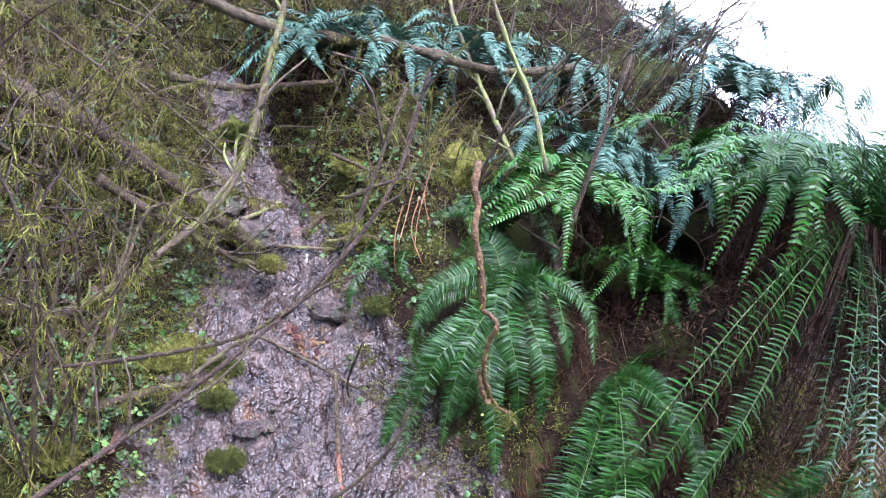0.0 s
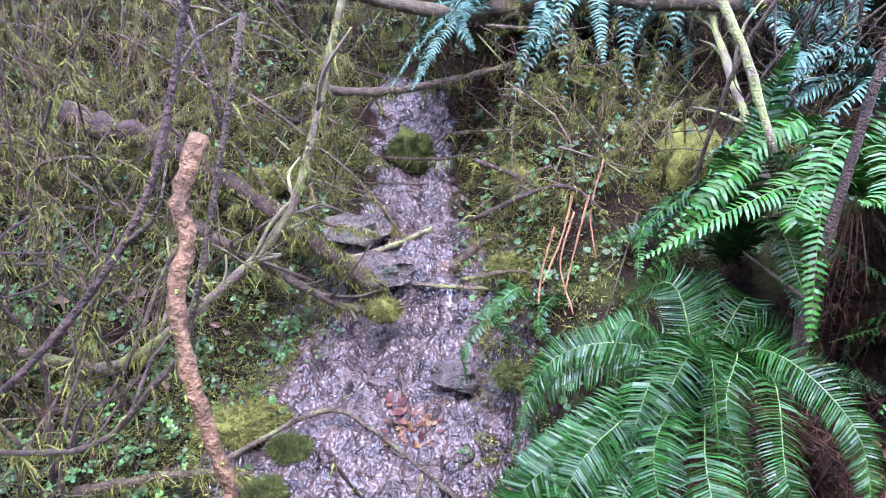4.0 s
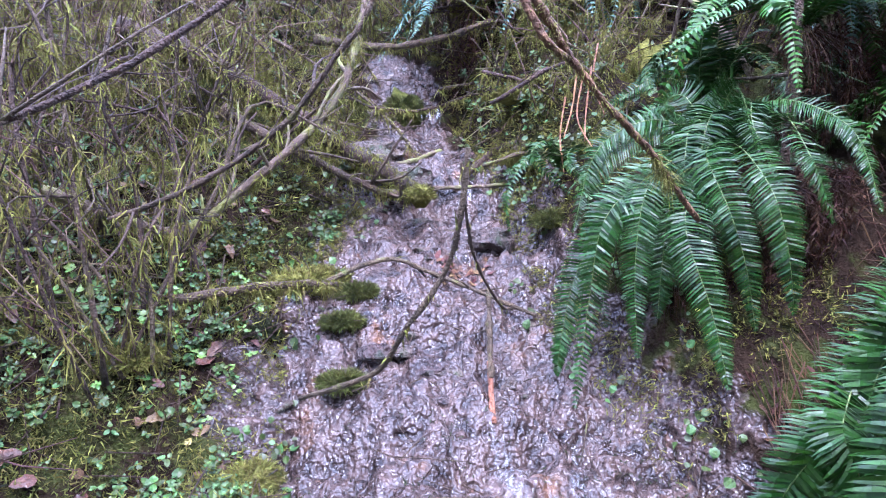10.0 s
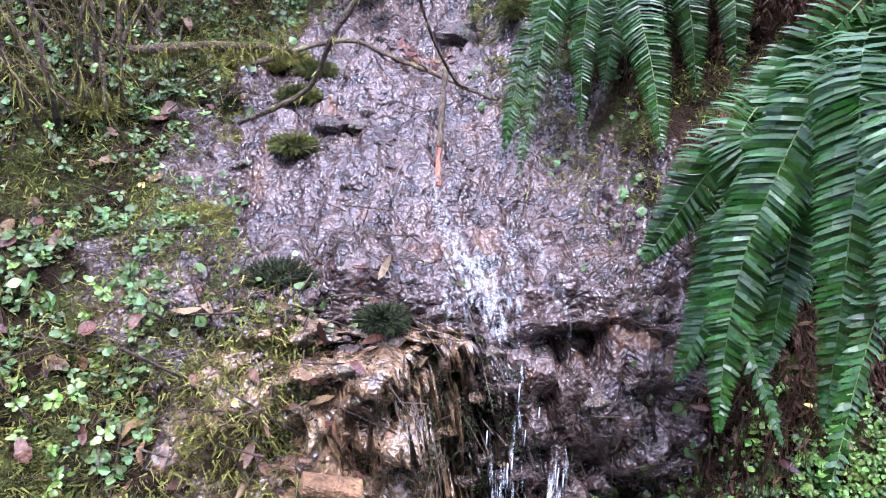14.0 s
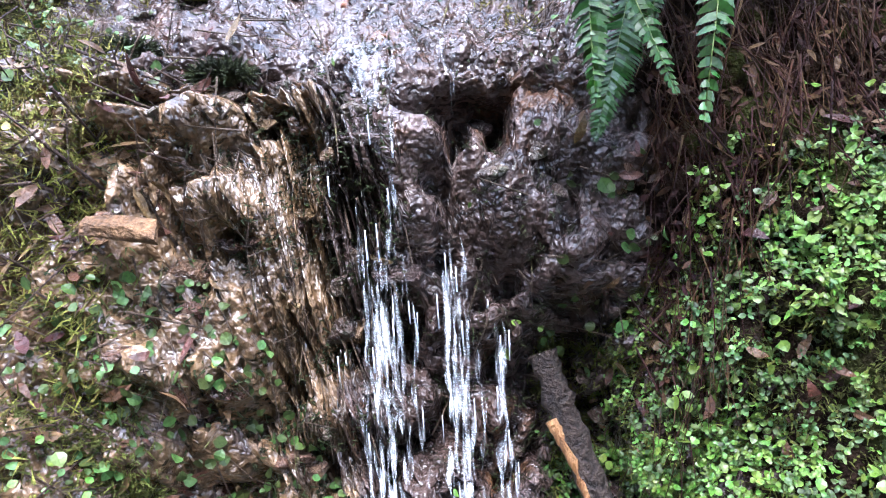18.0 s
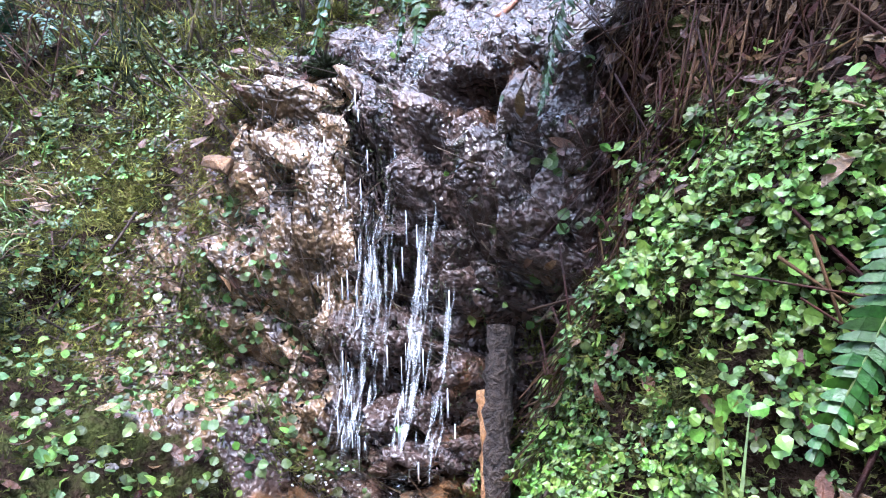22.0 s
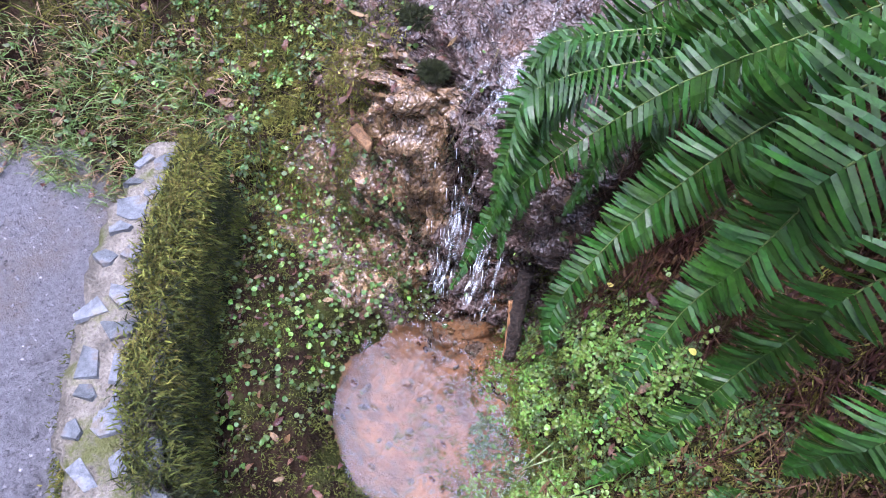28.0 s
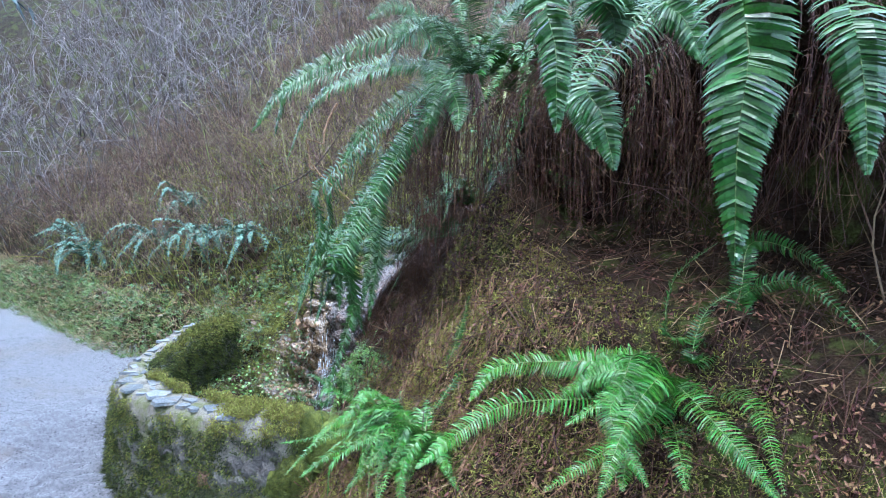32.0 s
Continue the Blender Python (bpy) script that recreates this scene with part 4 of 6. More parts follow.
fronds += spray(B2, 6, (150, 290), (0.5, 0.7), (0.15, 0.3), (0.1, 0.35)) + spray(B2, 5, (-40, 120), (0.5, 0.7), (0.25, 0.4), (0.1, 0.3))
thing, back = fern("large sword fern arching over the pool and waterfall", B2, fronds, width=0.086, pairs=92, face=(0.35, -0.75, 0.55))
skirt(thing, B2, 0.36, 0.95, 260, ways=(170, 350)).matrix_local = back

C = (2.75, -0.5, 2.16)
fronds = [rooted(C, line) for line in [[(3.269, -1.414, 1.792), (3.318, -1.459, 1.646), (3.314, -1.463, 1.519), (3.309, -1.442, 1.348)], [(2.812, -1.395, 1.899), (2.842, -1.416, 1.728), (2.829, -1.394, 1.575)], [(3.278, -1.158, 1.786), (3.318, -1.159, 1.642), (3.325, -1.138, 1.496)], [(2.532, -1.114, 1.781), (2.592, -1.118, 1.675), (2.617, -1.093, 1.571)], [(2.74, -1.22, 1.739), (2.791, -1.234, 1.631), (2.82, -1.212, 1.506)], [(2.922, -1.196, 1.886), (2.974, -1.189, 1.807), (2.992, -1.151, 1.729)], [(2.806, -1.245, 1.905), (2.801, -1.227, 1.848), (2.797, -1.21, 1.789)]]]
fronds += spray(C, 8, (100, 380), (0.4, 0.6), (0.12, 0.25), (0.1, 0.35))
thing, back = fern("sword fern with long drooping fronds high on the bank", C, fronds, width=0.085, pairs=76, face=(0.55, -0.8, 0.3))
skirt(thing, C, 0.4, 0.6, 130, ways=(170, 380)).matrix_local = back
C2 = (2.05, -0.42, 2.1)
thing, back = fern("sword fern hanging over the dark hollow of the bank", C2, spray(C2, 13, (180, 360), (0.4, 0.6), (0.12, 0.28), (0.1, 0.4)), width=0.08, pairs=46)
skirt(thing, C2, 0.5, 0.75, 240, ways=(170, 370)).matrix_local = back
D = (2.612, -0.464, 0.943)
thing, back = fern("curving green fern on the steep bank", D, [rooted(D, line) for line in [[(2.609, -0.4, 1.158), (2.768, -0.363, 1.215), (2.985, -0.34, 1.062)], [(2.627, -0.659, 0.964), (2.596, -0.57, 1.11), (2.652, -0.439, 1.202)], [(2.518, -0.651, 1.028), (2.473, -0.576, 1.2), (2.487, -0.397, 1.312)], [(2.57, -0.336, 1.319), (2.759, -0.361, 1.3), (2.901, -0.361, 1.2)]]], width=0.055, pairs=44)
E1 = (1.495, -1.089, 0.477)
thing, back = fern("young green fern at the end of the stone wall", E1, [rooted(E1, line) for line in [[(1.503, -1.252, 0.474), (1.524, -1.447, 0.441), (1.594, -1.592, 0.366)], [(1.452, -1.274, 0.455), (1.426, -1.456, 0.426), (1.401, -1.554, 0.414)], [(1.572, -1.286, 0.448), (1.618, -1.458, 0.412), (1.658, -1.557, 0.374)], [(1.541, -1.039, 0.485), (1.693, -1.056, 0.491), (1.813, -1.014, 0.523)], [(1.406, -1.194, 0.465), (1.36, -1.267, 0.445), (1.328, -1.319, 0.435)]]] + spray(E1, 14, (150, 350), (0.26, 0.42), (0.05, 0.12), (0.12, 0.3)), FERNY, width=0.044, pairs=46)
E1b = (1.845, -1.141, 0.515)
thing, back = fern("young green fern at the foot of the bank", E1b, [rooted(E1b, line) for line in [[(1.884, -1.283, 0.492), (1.91, -1.381, 0.453)], [(1.94, -1.229, 0.506), (2.018, -1.292, 0.458)], [(1.95, -1.105, 0.562), (2.092, -1.152, 0.571)], [(1.818, -1.237, 0.517), (1.822, -1.337, 0.491)], [(2.025, -1.153, 0.529), (2.114, -1.188, 0.509)], [(1.911, -1.289, 0.463), (2.018, -1.284, 0.517)]]] + spray(E1b, 15, (140, 360), (0.26, 0.42), (0.05, 0.12), (0.15, 0.34)), FERNY, width=0.044, pairs=46)
E2 = (2.55, -0.67, 0.857)
thing, back = fern("broad light green fern beside the path", E2, [rooted(E2, line) for line in [[(2.397, -0.805, 0.801), (2.296, -1.091, 0.788), (2.287, -1.288, 0.706), (2.288, -1.411, 0.632)], [(2.255, -0.832, 0.89), (2.145, -1.033, 0.862), (2.161, -1.152, 0.765)], [(2.58, -0.771, 0.79), (2.62, -0.968, 0.748), (2.619, -1.204, 0.663)], [(2.591, -0.685, 0.781), (2.727, -0.817, 0.762), (2.841, -0.914, 0.7)], [(2.666, -0.585, 0.897), (2.86, -0.673, 0.882), (3.046, -0.822, 0.755)], [(2.507, -0.765, 0.765), (2.634, -0.915, 0.728), (2.706, -1.004, 0.66)], [(2.23, -0.677, 0.828), (2.391, -0.656, 0.907), (2.605, -0.635, 0.886)]]] + spray(E2, 7, (190, 330), (0.35, 0.5), (0.08, 0.16), (0.15, 0.35)), FERNY, width=0.075, pairs=62, face=(0.45, -0.6, 0.7))
for line in ([(1.849, -1.112, 0.624), (1.843, -0.968, 0.777), (1.896, -0.833, 0.891), (2.017, -0.827, 0.874), (2.111, -0.854, 0.828)], [(1.744, -0.997, 0.745), (1.734, -0.934, 0.893), (1.749, -0.905, 1.042)]):
    t = empty("fern_frond", line[0], "single fern frond growing from the mossy bank", "fern", "sword ferns")
    frond(t, line, 0.034, 40).matrix_local = Matrix.Translation(-Vector(line[0]))
F = (1.06, -1.16, 0.46)
fern("small fern on the mossy end of the wall", F, spray(F, 4, (150, 330), (0.22, 0.32), (0.05, 0.1), (0.02, 0.1)), width=0.028, pairs=34)

s = Soup()
for k, (x, y, z) in enumerate(((1.62, -0.14, 1.72), (1.95, -0.12, 1.95), (2.3, -0.1, 1.98), (2.65, -0.2, 2.0), (3.0, -0.2, 2.0), (3.4, -0.05, 2.0), (2.0, 0.25, 1.95), (2.7, 0.2, 1.95), (3.3, 0.35, 1.95))):
    blob(s, (x, y, z), (0.36, 0.36, 0.17), 0.3, 9, k * 2.3)
tagged(s.done("earth_ledge", EARTH), "overhanging ledge of dark earth bound by fern roots", "earth bank")
s = Soup()
for _ in range(900):
    x, y = rng.uniform(1.2, 3.5), -0.42 + 0.25 * rng.random()
    p = np.array((x, y, 1.86 + 0.1 * rng.random()))
    L = rng.uniform(0.15, 0.6)
    tube(s, curve_points([p, p + np.array((rng.normal() * 0.04, -0.1 * rng.random(), -L * 0.5)), p + np.array((rng.normal() * 0.08, -0.12 * rng.random(), -L))], 5), 0.0014, 0.0008, 3, 0.0)
tagged(s.done("hanging_dead_fronds", DEAD, smooth=False), "dead brown fern stems hanging from the ledge", "dead fronds", kind="stuff")

# ferns further up the stream
G = (0.62, 0.3, 1.5)
fern("upright green fern behind the mossy stump", G, [[G, (0.6, 0.22, 1.7), (0.59, 0.18, 1.9), (0.6, 0.12, 2.05)], [G, (0.54, 0.2, 1.62), (0.5, 0.1, 1.8), (0.45, 0.0, 1.86)]] + spray(G, 8, (190, 340), (0.35, 0.5), (0.2, 0.32), (0.1, 0.3)), pairs=36)
H = (0.18, 0.3, 1.32)
fern("green fern arching over the stream edge", H, [hanging(H, (0.06, 0.22, 1.42), (-0.02, 0.2, 1.18))] + spray(H, 4, (180, 320), (0.2, 0.3), (0.08, 0.14), (0.1, 0.2)), width=0.035, pairs=32)
for (x, y, z), n, L in (((0.08, 1.25, 2.0), 14, 0.5), ((0.42, 1.2, 2.05), 13, 0.5), ((0.8, 1.1, 2.08), 13, 0.55), ((1.2, 0.9, 2.1), 13, 0.55), ((1.0, 0.35, 1.85), 12, 0.5), ((1.45, 0.15, 2.1), 12, 0.55), ((1.25, -0.35, 1.95), 14, 0.6), ((0.78, 0.12, 1.74), 12, 0.55),
                        ((1.65, -0.2, 2.0), 13, 0.6), ((2.0, 0.4, 2.6), 12, 0.6), ((0.2, 2.2, 2.75), 10, 0.5), ((-0.9, 2.0, 2.6), 9, 0.45), ((1.4, 1.9, 2.95), 10, 0.6), ((1.3, 0.2, 1.8), 12, 0.55), ((1.15, -0.05, 1.6), 12, 0.5), ((1.75, 0.35, 2.0), 13, 0.6), ((2.3, -0.1, 2.0), 14, 0.65), ((2.7, 0.3, 2.0), 12, 0.6), ((1.9, 0.9, 2.0), 12, 0.6)):
    c = (x, y, height(x, y) + 0.07 if x > 1.1 and y > -0.1 else max(z, height(x, y) + 0.05))
    # paler or brighter leaf colours here take the place of sky sheen and haze
    thing, back = fern("green sword fern high on the bank" if x > 0.7 and y < 0.2 else "sword fern high on the bank, haze and sky sheen in its colour", c, spray(c, int(n * 1.5), (150, 390), (L * 0.7, L), (0.1, 0.22), (0.12, 0.45)), FERNY if x > 0.7 and y < 0.2 else FERNHAZE, width=0.058, pairs=34)
    skirt(thing, c, 0.2, 0.4, 45, ways=(180, 360)).matrix_local = back
for x, y in ((-4.0, -2.1), (-3.2, -1.5), (-2.5, -1.2), (-4.8, -2.2), (-1.9, 0.4), (-3.6, -1.1), (-2.0, -0.9)):
    c = (x, y, height(x, y) + 0.05)
    fern("fern on the bank along the path, haze in its pale colour", c, spray(c, 14, (150, 390), (0.4, 0.6), (0.12, 0.25), (0.15, 0.4)), FERNHAZE, width=0.055, pairs=26)

# ---- the wall's stones and moss ----
def cap_stone(f, side, size):
    """One flat, broken slab bedded in the mortar on top of the wall."""
    q, out = along_wall(f)
    c = wall_point(f, side, WALL_TOP)
    bm = bmesh.new()
    n = int(rng.integers(4, 7))
    ang = np.sort(rng.uniform(0, 2 * math.pi / n * 0.8, n) + np.arange(n) * 2 * math.pi / n)
    low = [bm.verts.new((math.cos(a) * size * rng.uniform(0.85, 1.15), math.sin(a) * size * rng.uniform(0.65, 0.9), -0.01)) for a in ang]
    face = bm.faces.new(low)
    for v in bmesh.ops.extrude_face_region(bm, geom=[face])["geom"]:
        if isinstance(v, bmesh.types.BMVert):
            v.co = Vector((v.co.x * 0.93, v.co.y * 0.93, 0.004 + 0.002 * rng.normal()))
    bmesh.ops.recalc_face_normals(bm, faces=bm.faces)
    st = part("cap_stone", bm, STONE, stone_wall)
    st.data.polygons.foreach_set("use_smooth", [False] * len(st.data.polygons))
    st.matrix_local = pose(c.x, c.y, c.z + 0.006 + 0.009 * fbm(c.x, c.y, c.z, 8), rng.normal() * 2, rng.normal() * 2, rng.uniform(0, 360))


laid = []
for k in range(1400):
    f, side, size = rng.uniform(0.03, 0.87), rng.uniform(-0.75, 0.72), (0.074 if k < 60 else 0.052 if k < 500 else 0.032) * rng.uniform(0.85, 1.15)
    if f < 0.3 and rng.random() < 0.5 or f > 0.6 and side < -0.1:
        continue
    c = wall_point(f, side, WALL_TOP)
    if all((c - o).length > 0.8 * (size + r) for o, r in laid):
        laid.append((c, size))
        cap_stone(f, side, size)
BOULDER = mat("rough_wall_boulder", (0.04, 0.035, 0.03), (0.14, 0.12, 0.1), 10, 0.6, 0.9, 90, 0.4, third=(0.09, 0.1, 0.03), third_scale=7, third_low=0.5, vary=0.4)
RED = mat("reddish_wall_stone", (0.09, 0.04, 0.022), (0.2, 0.1, 0.06), 10, 0.6, 0.9, 90, 0.4, vary=0.2)
for k in range(110):
    f, z = rng.uniform(0.06, 0.97), rng.uniform(-0.2, WALL_TOP - 0.07)
    s = Soup()
    blob(s, (0, 0, 0), (rng.uniform(0.04, 0.085), 0.03, rng.uniform(0.03, 0.055)), 0.5, 7, k * 3.1)
    q, out = along_wall(f)
    p = wall_point(f, 1.0, z)
    ob = s.done("face_stone", RED if k % 9 == 0 else BOULDER, stone_wall)
    ob.matrix_local = pose(p.x - out.x * 0.008, p.y - out.y * 0.008, p.z, 0, rng.normal() * 10, math.degrees(math.atan2(out.y, out.x)) - 90)


def wall_moss(name, count, f0, f1, sides, z0, z1, material, label, length, thick=6, bare=-0.05):
    s = Soup()
    made = 0
    while made < count:
        f, side, z = rng.uniform(f0, f1), rng.choice(sides), rng.uniform(z0, z1)
        if z > WALL_TOP:
            z, side = WALL_TOP + 0.012, rng.uniform(-1, 1) * (1 if len(sides) > 1 else 0.3) + (0 if len(sides) > 1 else sides[0] * 0.7)
        p = wall_point(f, side, z)
        if fbm(p.x + 3, p.y, p.z, 7) < bare:
            made += 0.2
            continue
        q, out = along_wall(f)
        o = np.array((out.x * np.sign(side), out.y * np.sign(side), 0.3)) if z < WALL_TOP else np.array((0, 0, 1.0))
        base = np.array(p) + o * 0.012
        blades(s, base + rng.normal(size=(thick, 3)) * 0.012, [unit(o + rng.normal(size=3) * 0.7) for _ in range(thick)], rng.uniform(0.5, 1.4, thick) * length, 0.0045, 0.7, 2)
        made += 1
    ob = s.done(name, material, stone_wall, label, smooth=False)
    return tagged(ob, kind="stuff")


wall_moss("inner_moss", 3000, 0.0, 0.42, [-1], 0.0, WALL_TOP + 0.05, MOSS, "thick olive moss on the wall's inner face", 0.028, bare=-0.3)
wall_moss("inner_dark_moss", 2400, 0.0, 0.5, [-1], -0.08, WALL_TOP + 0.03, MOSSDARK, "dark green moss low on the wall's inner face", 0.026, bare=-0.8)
wall_moss("crest_moss", 1300, 0.0, 0.3, [-1], WALL_TOP - 0.08, WALL_TOP + 0.08, MOSSY, "golden moss on the wall's crest", 0.02)
wall_moss("face_moss", 3000, 0.2, 1.0, [1], -0.15, WALL_TOP - 0.05, MOSS, "green moss on the wall's outer face", 0.014)
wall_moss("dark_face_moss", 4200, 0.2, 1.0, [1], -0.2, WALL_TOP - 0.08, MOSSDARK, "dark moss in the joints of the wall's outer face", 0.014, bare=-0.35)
wall_moss("golden_moss", 1000, 0.35, 1.0, [1], 0.0, WALL_TOP - 0.03, MOSSY, "golden moss on the wall's outer face", 0.012)
wall_moss("inner_crest_moss", 900, 0.5, 0.85, [-1], WALL_TOP + 0.01, WALL_TOP + 0.08, MOSSY, "golden moss along the inner edge of the wall's top", 0.013)
wall_moss("top_moss", 2200, 0.84, 1.0, [-1, 1], WALL_TOP - 0.05, WALL_TOP + 0.25, MOSSY, "golden moss on the wall's top", 0.014)
s = Soup()
MOUND = (((1.04, -1.33, 0.25), (0.17, 0.2, 0.14)), ((1.15, -1.2, 0.24), (0.17, 0.18, 0.14)), ((1.16, -1.42, 0.12), (0.11, 0.12, 0.16)))
for k, (c, size) in enumerate(MOUND):
    blob(s, c, size, 0.3, 12, k * 1.7)
for c, size in MOUND:
    fuzz(s, c, tuple(1.12 * v for v in size), 9000, 0.014, 0.003)
tagged(s.done("moss_mound", MOSS), "thick yellow-green moss mound at the wall's end", "moss")

# ---- waterfall ----
WHITEWATER = water_mat("white_water", 0.12, 0.5, 60, tint=(0.9, 0.94, 1.0), stretch=(1, 1, 0.2), white=0.5)


def face_y(x, z):
    """How far out the rock face stands at a height."""
    ys = np.arange(-1.12, -0.4, 0.005)
    hs = np.array([height(x, y) for y in ys])
    k = int(np.argmax(hs > z))
    return float(ys[k])


waterfall = empty("waterfall", (-0.08, -0.8, 0.0), "thin white waterfall splashing down a rock ledge into a pool", "waterfall")
back = Matrix.Translation(-Vector((-0.08, -0.8, 0.0)))
WATER_LINES = [(-0.098, 0.42), (-0.086, 0.42), (-0.078, 0.42), (0.02, 0.45), (0.029, 0.46), (0.037, 0.45), (0.1, 0.34), (-0.08, 0.68), (-0.055, 0.66)]


def ribbon(soup, line, width):
    line = np.asarray(line, float)
    verts = []
    for k, p in enumerate(line):
        w = width * (0.75 + 0.35 * math.sin(k * 0.9 + p[0] * 80)) * 0.5 * min(1.0, 0.1 + k * 0.12, 0.1 + (len(line) - 1 - k) * 0.12)
        turn = 0.25 * math.sin(k * 0.7 + p[0] * 50)
        verts += [p + np.array((-w, turn * w, 0)), p + np.array((w, -turn * w, 0))]
    soup.add(verts, [(2 * k, 2 * k + 1, 2 * k + 3, 2 * k + 2) for k in range(len(line) - 1)])


for x0, top in WATER_LINES:
    s = Soup()
    for _ in range(3):
        x, z = x0 + rng.normal() * 0.007, top + rng.normal() * 0.02
        y, out_, line = face_y(x, min(z, 0.66)) - 0.02, rng.uniform(0.0005, 0.004), []
        while z > -0.01:
            y = max(y - 0.011, min(y - out_, face_y(x, max(z, 0.06)) - 0.022))
            line.append((x, y, z))
            z -= 0.03
            x += rng.normal() * 0.0035
        if len(line) > 3:
            ribbon(s, curve_points(line, len(line) * 3), rng.uniform(0.005, 0.017))
    if s.v:
        s.done("fall", STREAKS, waterfall, smooth=True).matrix_local = back
    s = Soup()
    for _ in range(6):
        p = np.array((x0 + rng.normal() * 0.02, face_y(x0, 0.2) - rng.uniform(0.01, 0.07), rng.uniform(0.0, top)))
        L = rng.uniform(0.006, 0.03)
        tube(s, [p, p + np.array((0, 0, -L)), p + np.array((0, 0, -2 * L))], 0.0009, 0.0016, 5, 0.2)
    tagged(s.done("spray", WHITEWATER, waterfall), kind="stuff").matrix_local = back
for x0, w in ((-0.15, 0.05), (-0.12, 0.06), (-0.09, 0.07), (-0.06, 0.06), (-0.03, 0.05), (-0.17, 0.04), (0.03, 0.03)):
    line = []
    for y in np.arange(-0.3 - 0.25 * rng.random(), -0.735, -0.012):
        x = x0 + 0.02 * math.sin(y * 9 + x0 * 40) - 0.03 * (y + 0.8)
        line.append((x, y - 0.006, height(x, y) + 0.008))
    s = Soup()
    ribbon(s, line, w)
    s.done("slide", THINSTREAKS, waterfall, "thin sheet of water sliding over the rock").matrix_local = back
s = Soup()
for _ in range(45):
    a, r = rng.uniform(0, 2 * math.pi), abs(rng.normal()) * 0.1
    p = np.array((-0.05 + math.cos(a) * r * 1.6, -0.97 + math.sin(a) * r * 0.6, 0.002 + abs(rng.normal()) * 0.02))
    blob(s, tuple(p), (rng.uniform(0.001, 0.003), rng.uniform(0.001, 0.003), 0.0014), 0.4, 4)
tagged(s.done("splash", WHITEWATER, waterfall, "white splash and foam"), kind="stuff").matrix_local = back

# ---- things in the stream and pool ----
s = Soup()
tube(s, curve_points([(-0.12, -0.02, 1.075), (-0.14, -0.14, 0.985), (-0.155, -0.24, 0.915)], 14), 0.008, 0.007, 7, 0.15)
stick = tagged(s.done("stick", BARK), "straight dark wet stick with an orange split end", "stick")
s = Soup()
tube(s, curve_points([(-0.15, -0.2, 0.938), (-0.163, -0.29, 0.87), (-0.165, -0.33, 0.845)], 8), 0.0086, 0.006, 6, 0.1)
s.done("split_end", ORANGE, stick, "orange split wood")


def log(name, knots_, r0, r1, material, label):
    s = Soup()
    tube(s, curve_points(knots_, 20), r0, r1, 9, 0.11)
    return tagged(s.done(name, material), label, "log", "wood by the pool")


log("log", [(0.165, -0.745, 0.25), (0.2, -0.8, 0.14), (0.25, -0.87, 0.0)], 0.024, 0.02, ROTBARK, "rotten dark bark log leaning in the pool corner")
log("split_log", [(0.17, -0.8, 0.16), (0.2, -0.83, 0.1), (0.24, -0.88, 0.0)], 0.011, 0.008, ORANGE, "split orange wood leaning beside a dark log")
bm = bmesh.new()
for k in range(18):
    a = 2 * math.pi * k / 6
    end = (k // 6 - 1) * 0.042 + 0.012 * rng.normal()
    bm.verts.new((end, 0.019 * math.cos(a) + 0.003 * rng.normal(), 0.013 * math.sin(a) + 0.002 * rng.normal()))
got = bmesh.ops.convex_hull(bm, input=bm.verts)
bmesh.ops.delete(bm, geom=[v for v in set(got["geom_interior"] + got["geom_unused"]) if isinstance(v, bmesh.types.BMVert)], context="VERTS")
chip = tagged(link("wood_chip", bm, STALK, False), "broken chunk of weathered reddish wood on the rock", "log", "wood by the pool")
chip.matrix_world = pose(-0.386, face_y(-0.386, 0.52) - 0.035, 0.525, 25, 8, -6)
for k in range(70):
    x, y = rng.uniform(-0.2, 0.55), rng.uniform(-1.45, -0.9)
    s = Soup()
    blob(s, (0, 0, 0), (rng.uniform(0.005, 0.017), rng.uniform(0.005, 0.014), 0.006), 0.4, 6, k)
    ob = tagged(s.done("pebble", [BOULDER, TANROCK][k % 2]), "small rounded wet pebble in the pool", "stone", "pebbles in the pool")
    ob.location = (x, y, max(height(x, y), -0.09) + 0.006)
for (x, y), r in (((-0.42, -0.12), 0.035), ((-0.36, -0.1), 0.028), ((0.13, -0.9), 0.03), ((-0.05, 0.3), 0.06), ((-0.3, 0.62), 0.08), ((-0.42, 0.75), 0.09)):
    s = Soup()
    blob(s, (0, 0, 0), (r * 1.3, r, r * 0.6), 0.4, 8, x * 7)
    ob = tagged(s.done("stone", WETROCK, smooth=False), "dark wet stone lying in the stream", "stone", "stones in the stream")
    ob.location = (x, y, height(x, y) + r * 0.25)

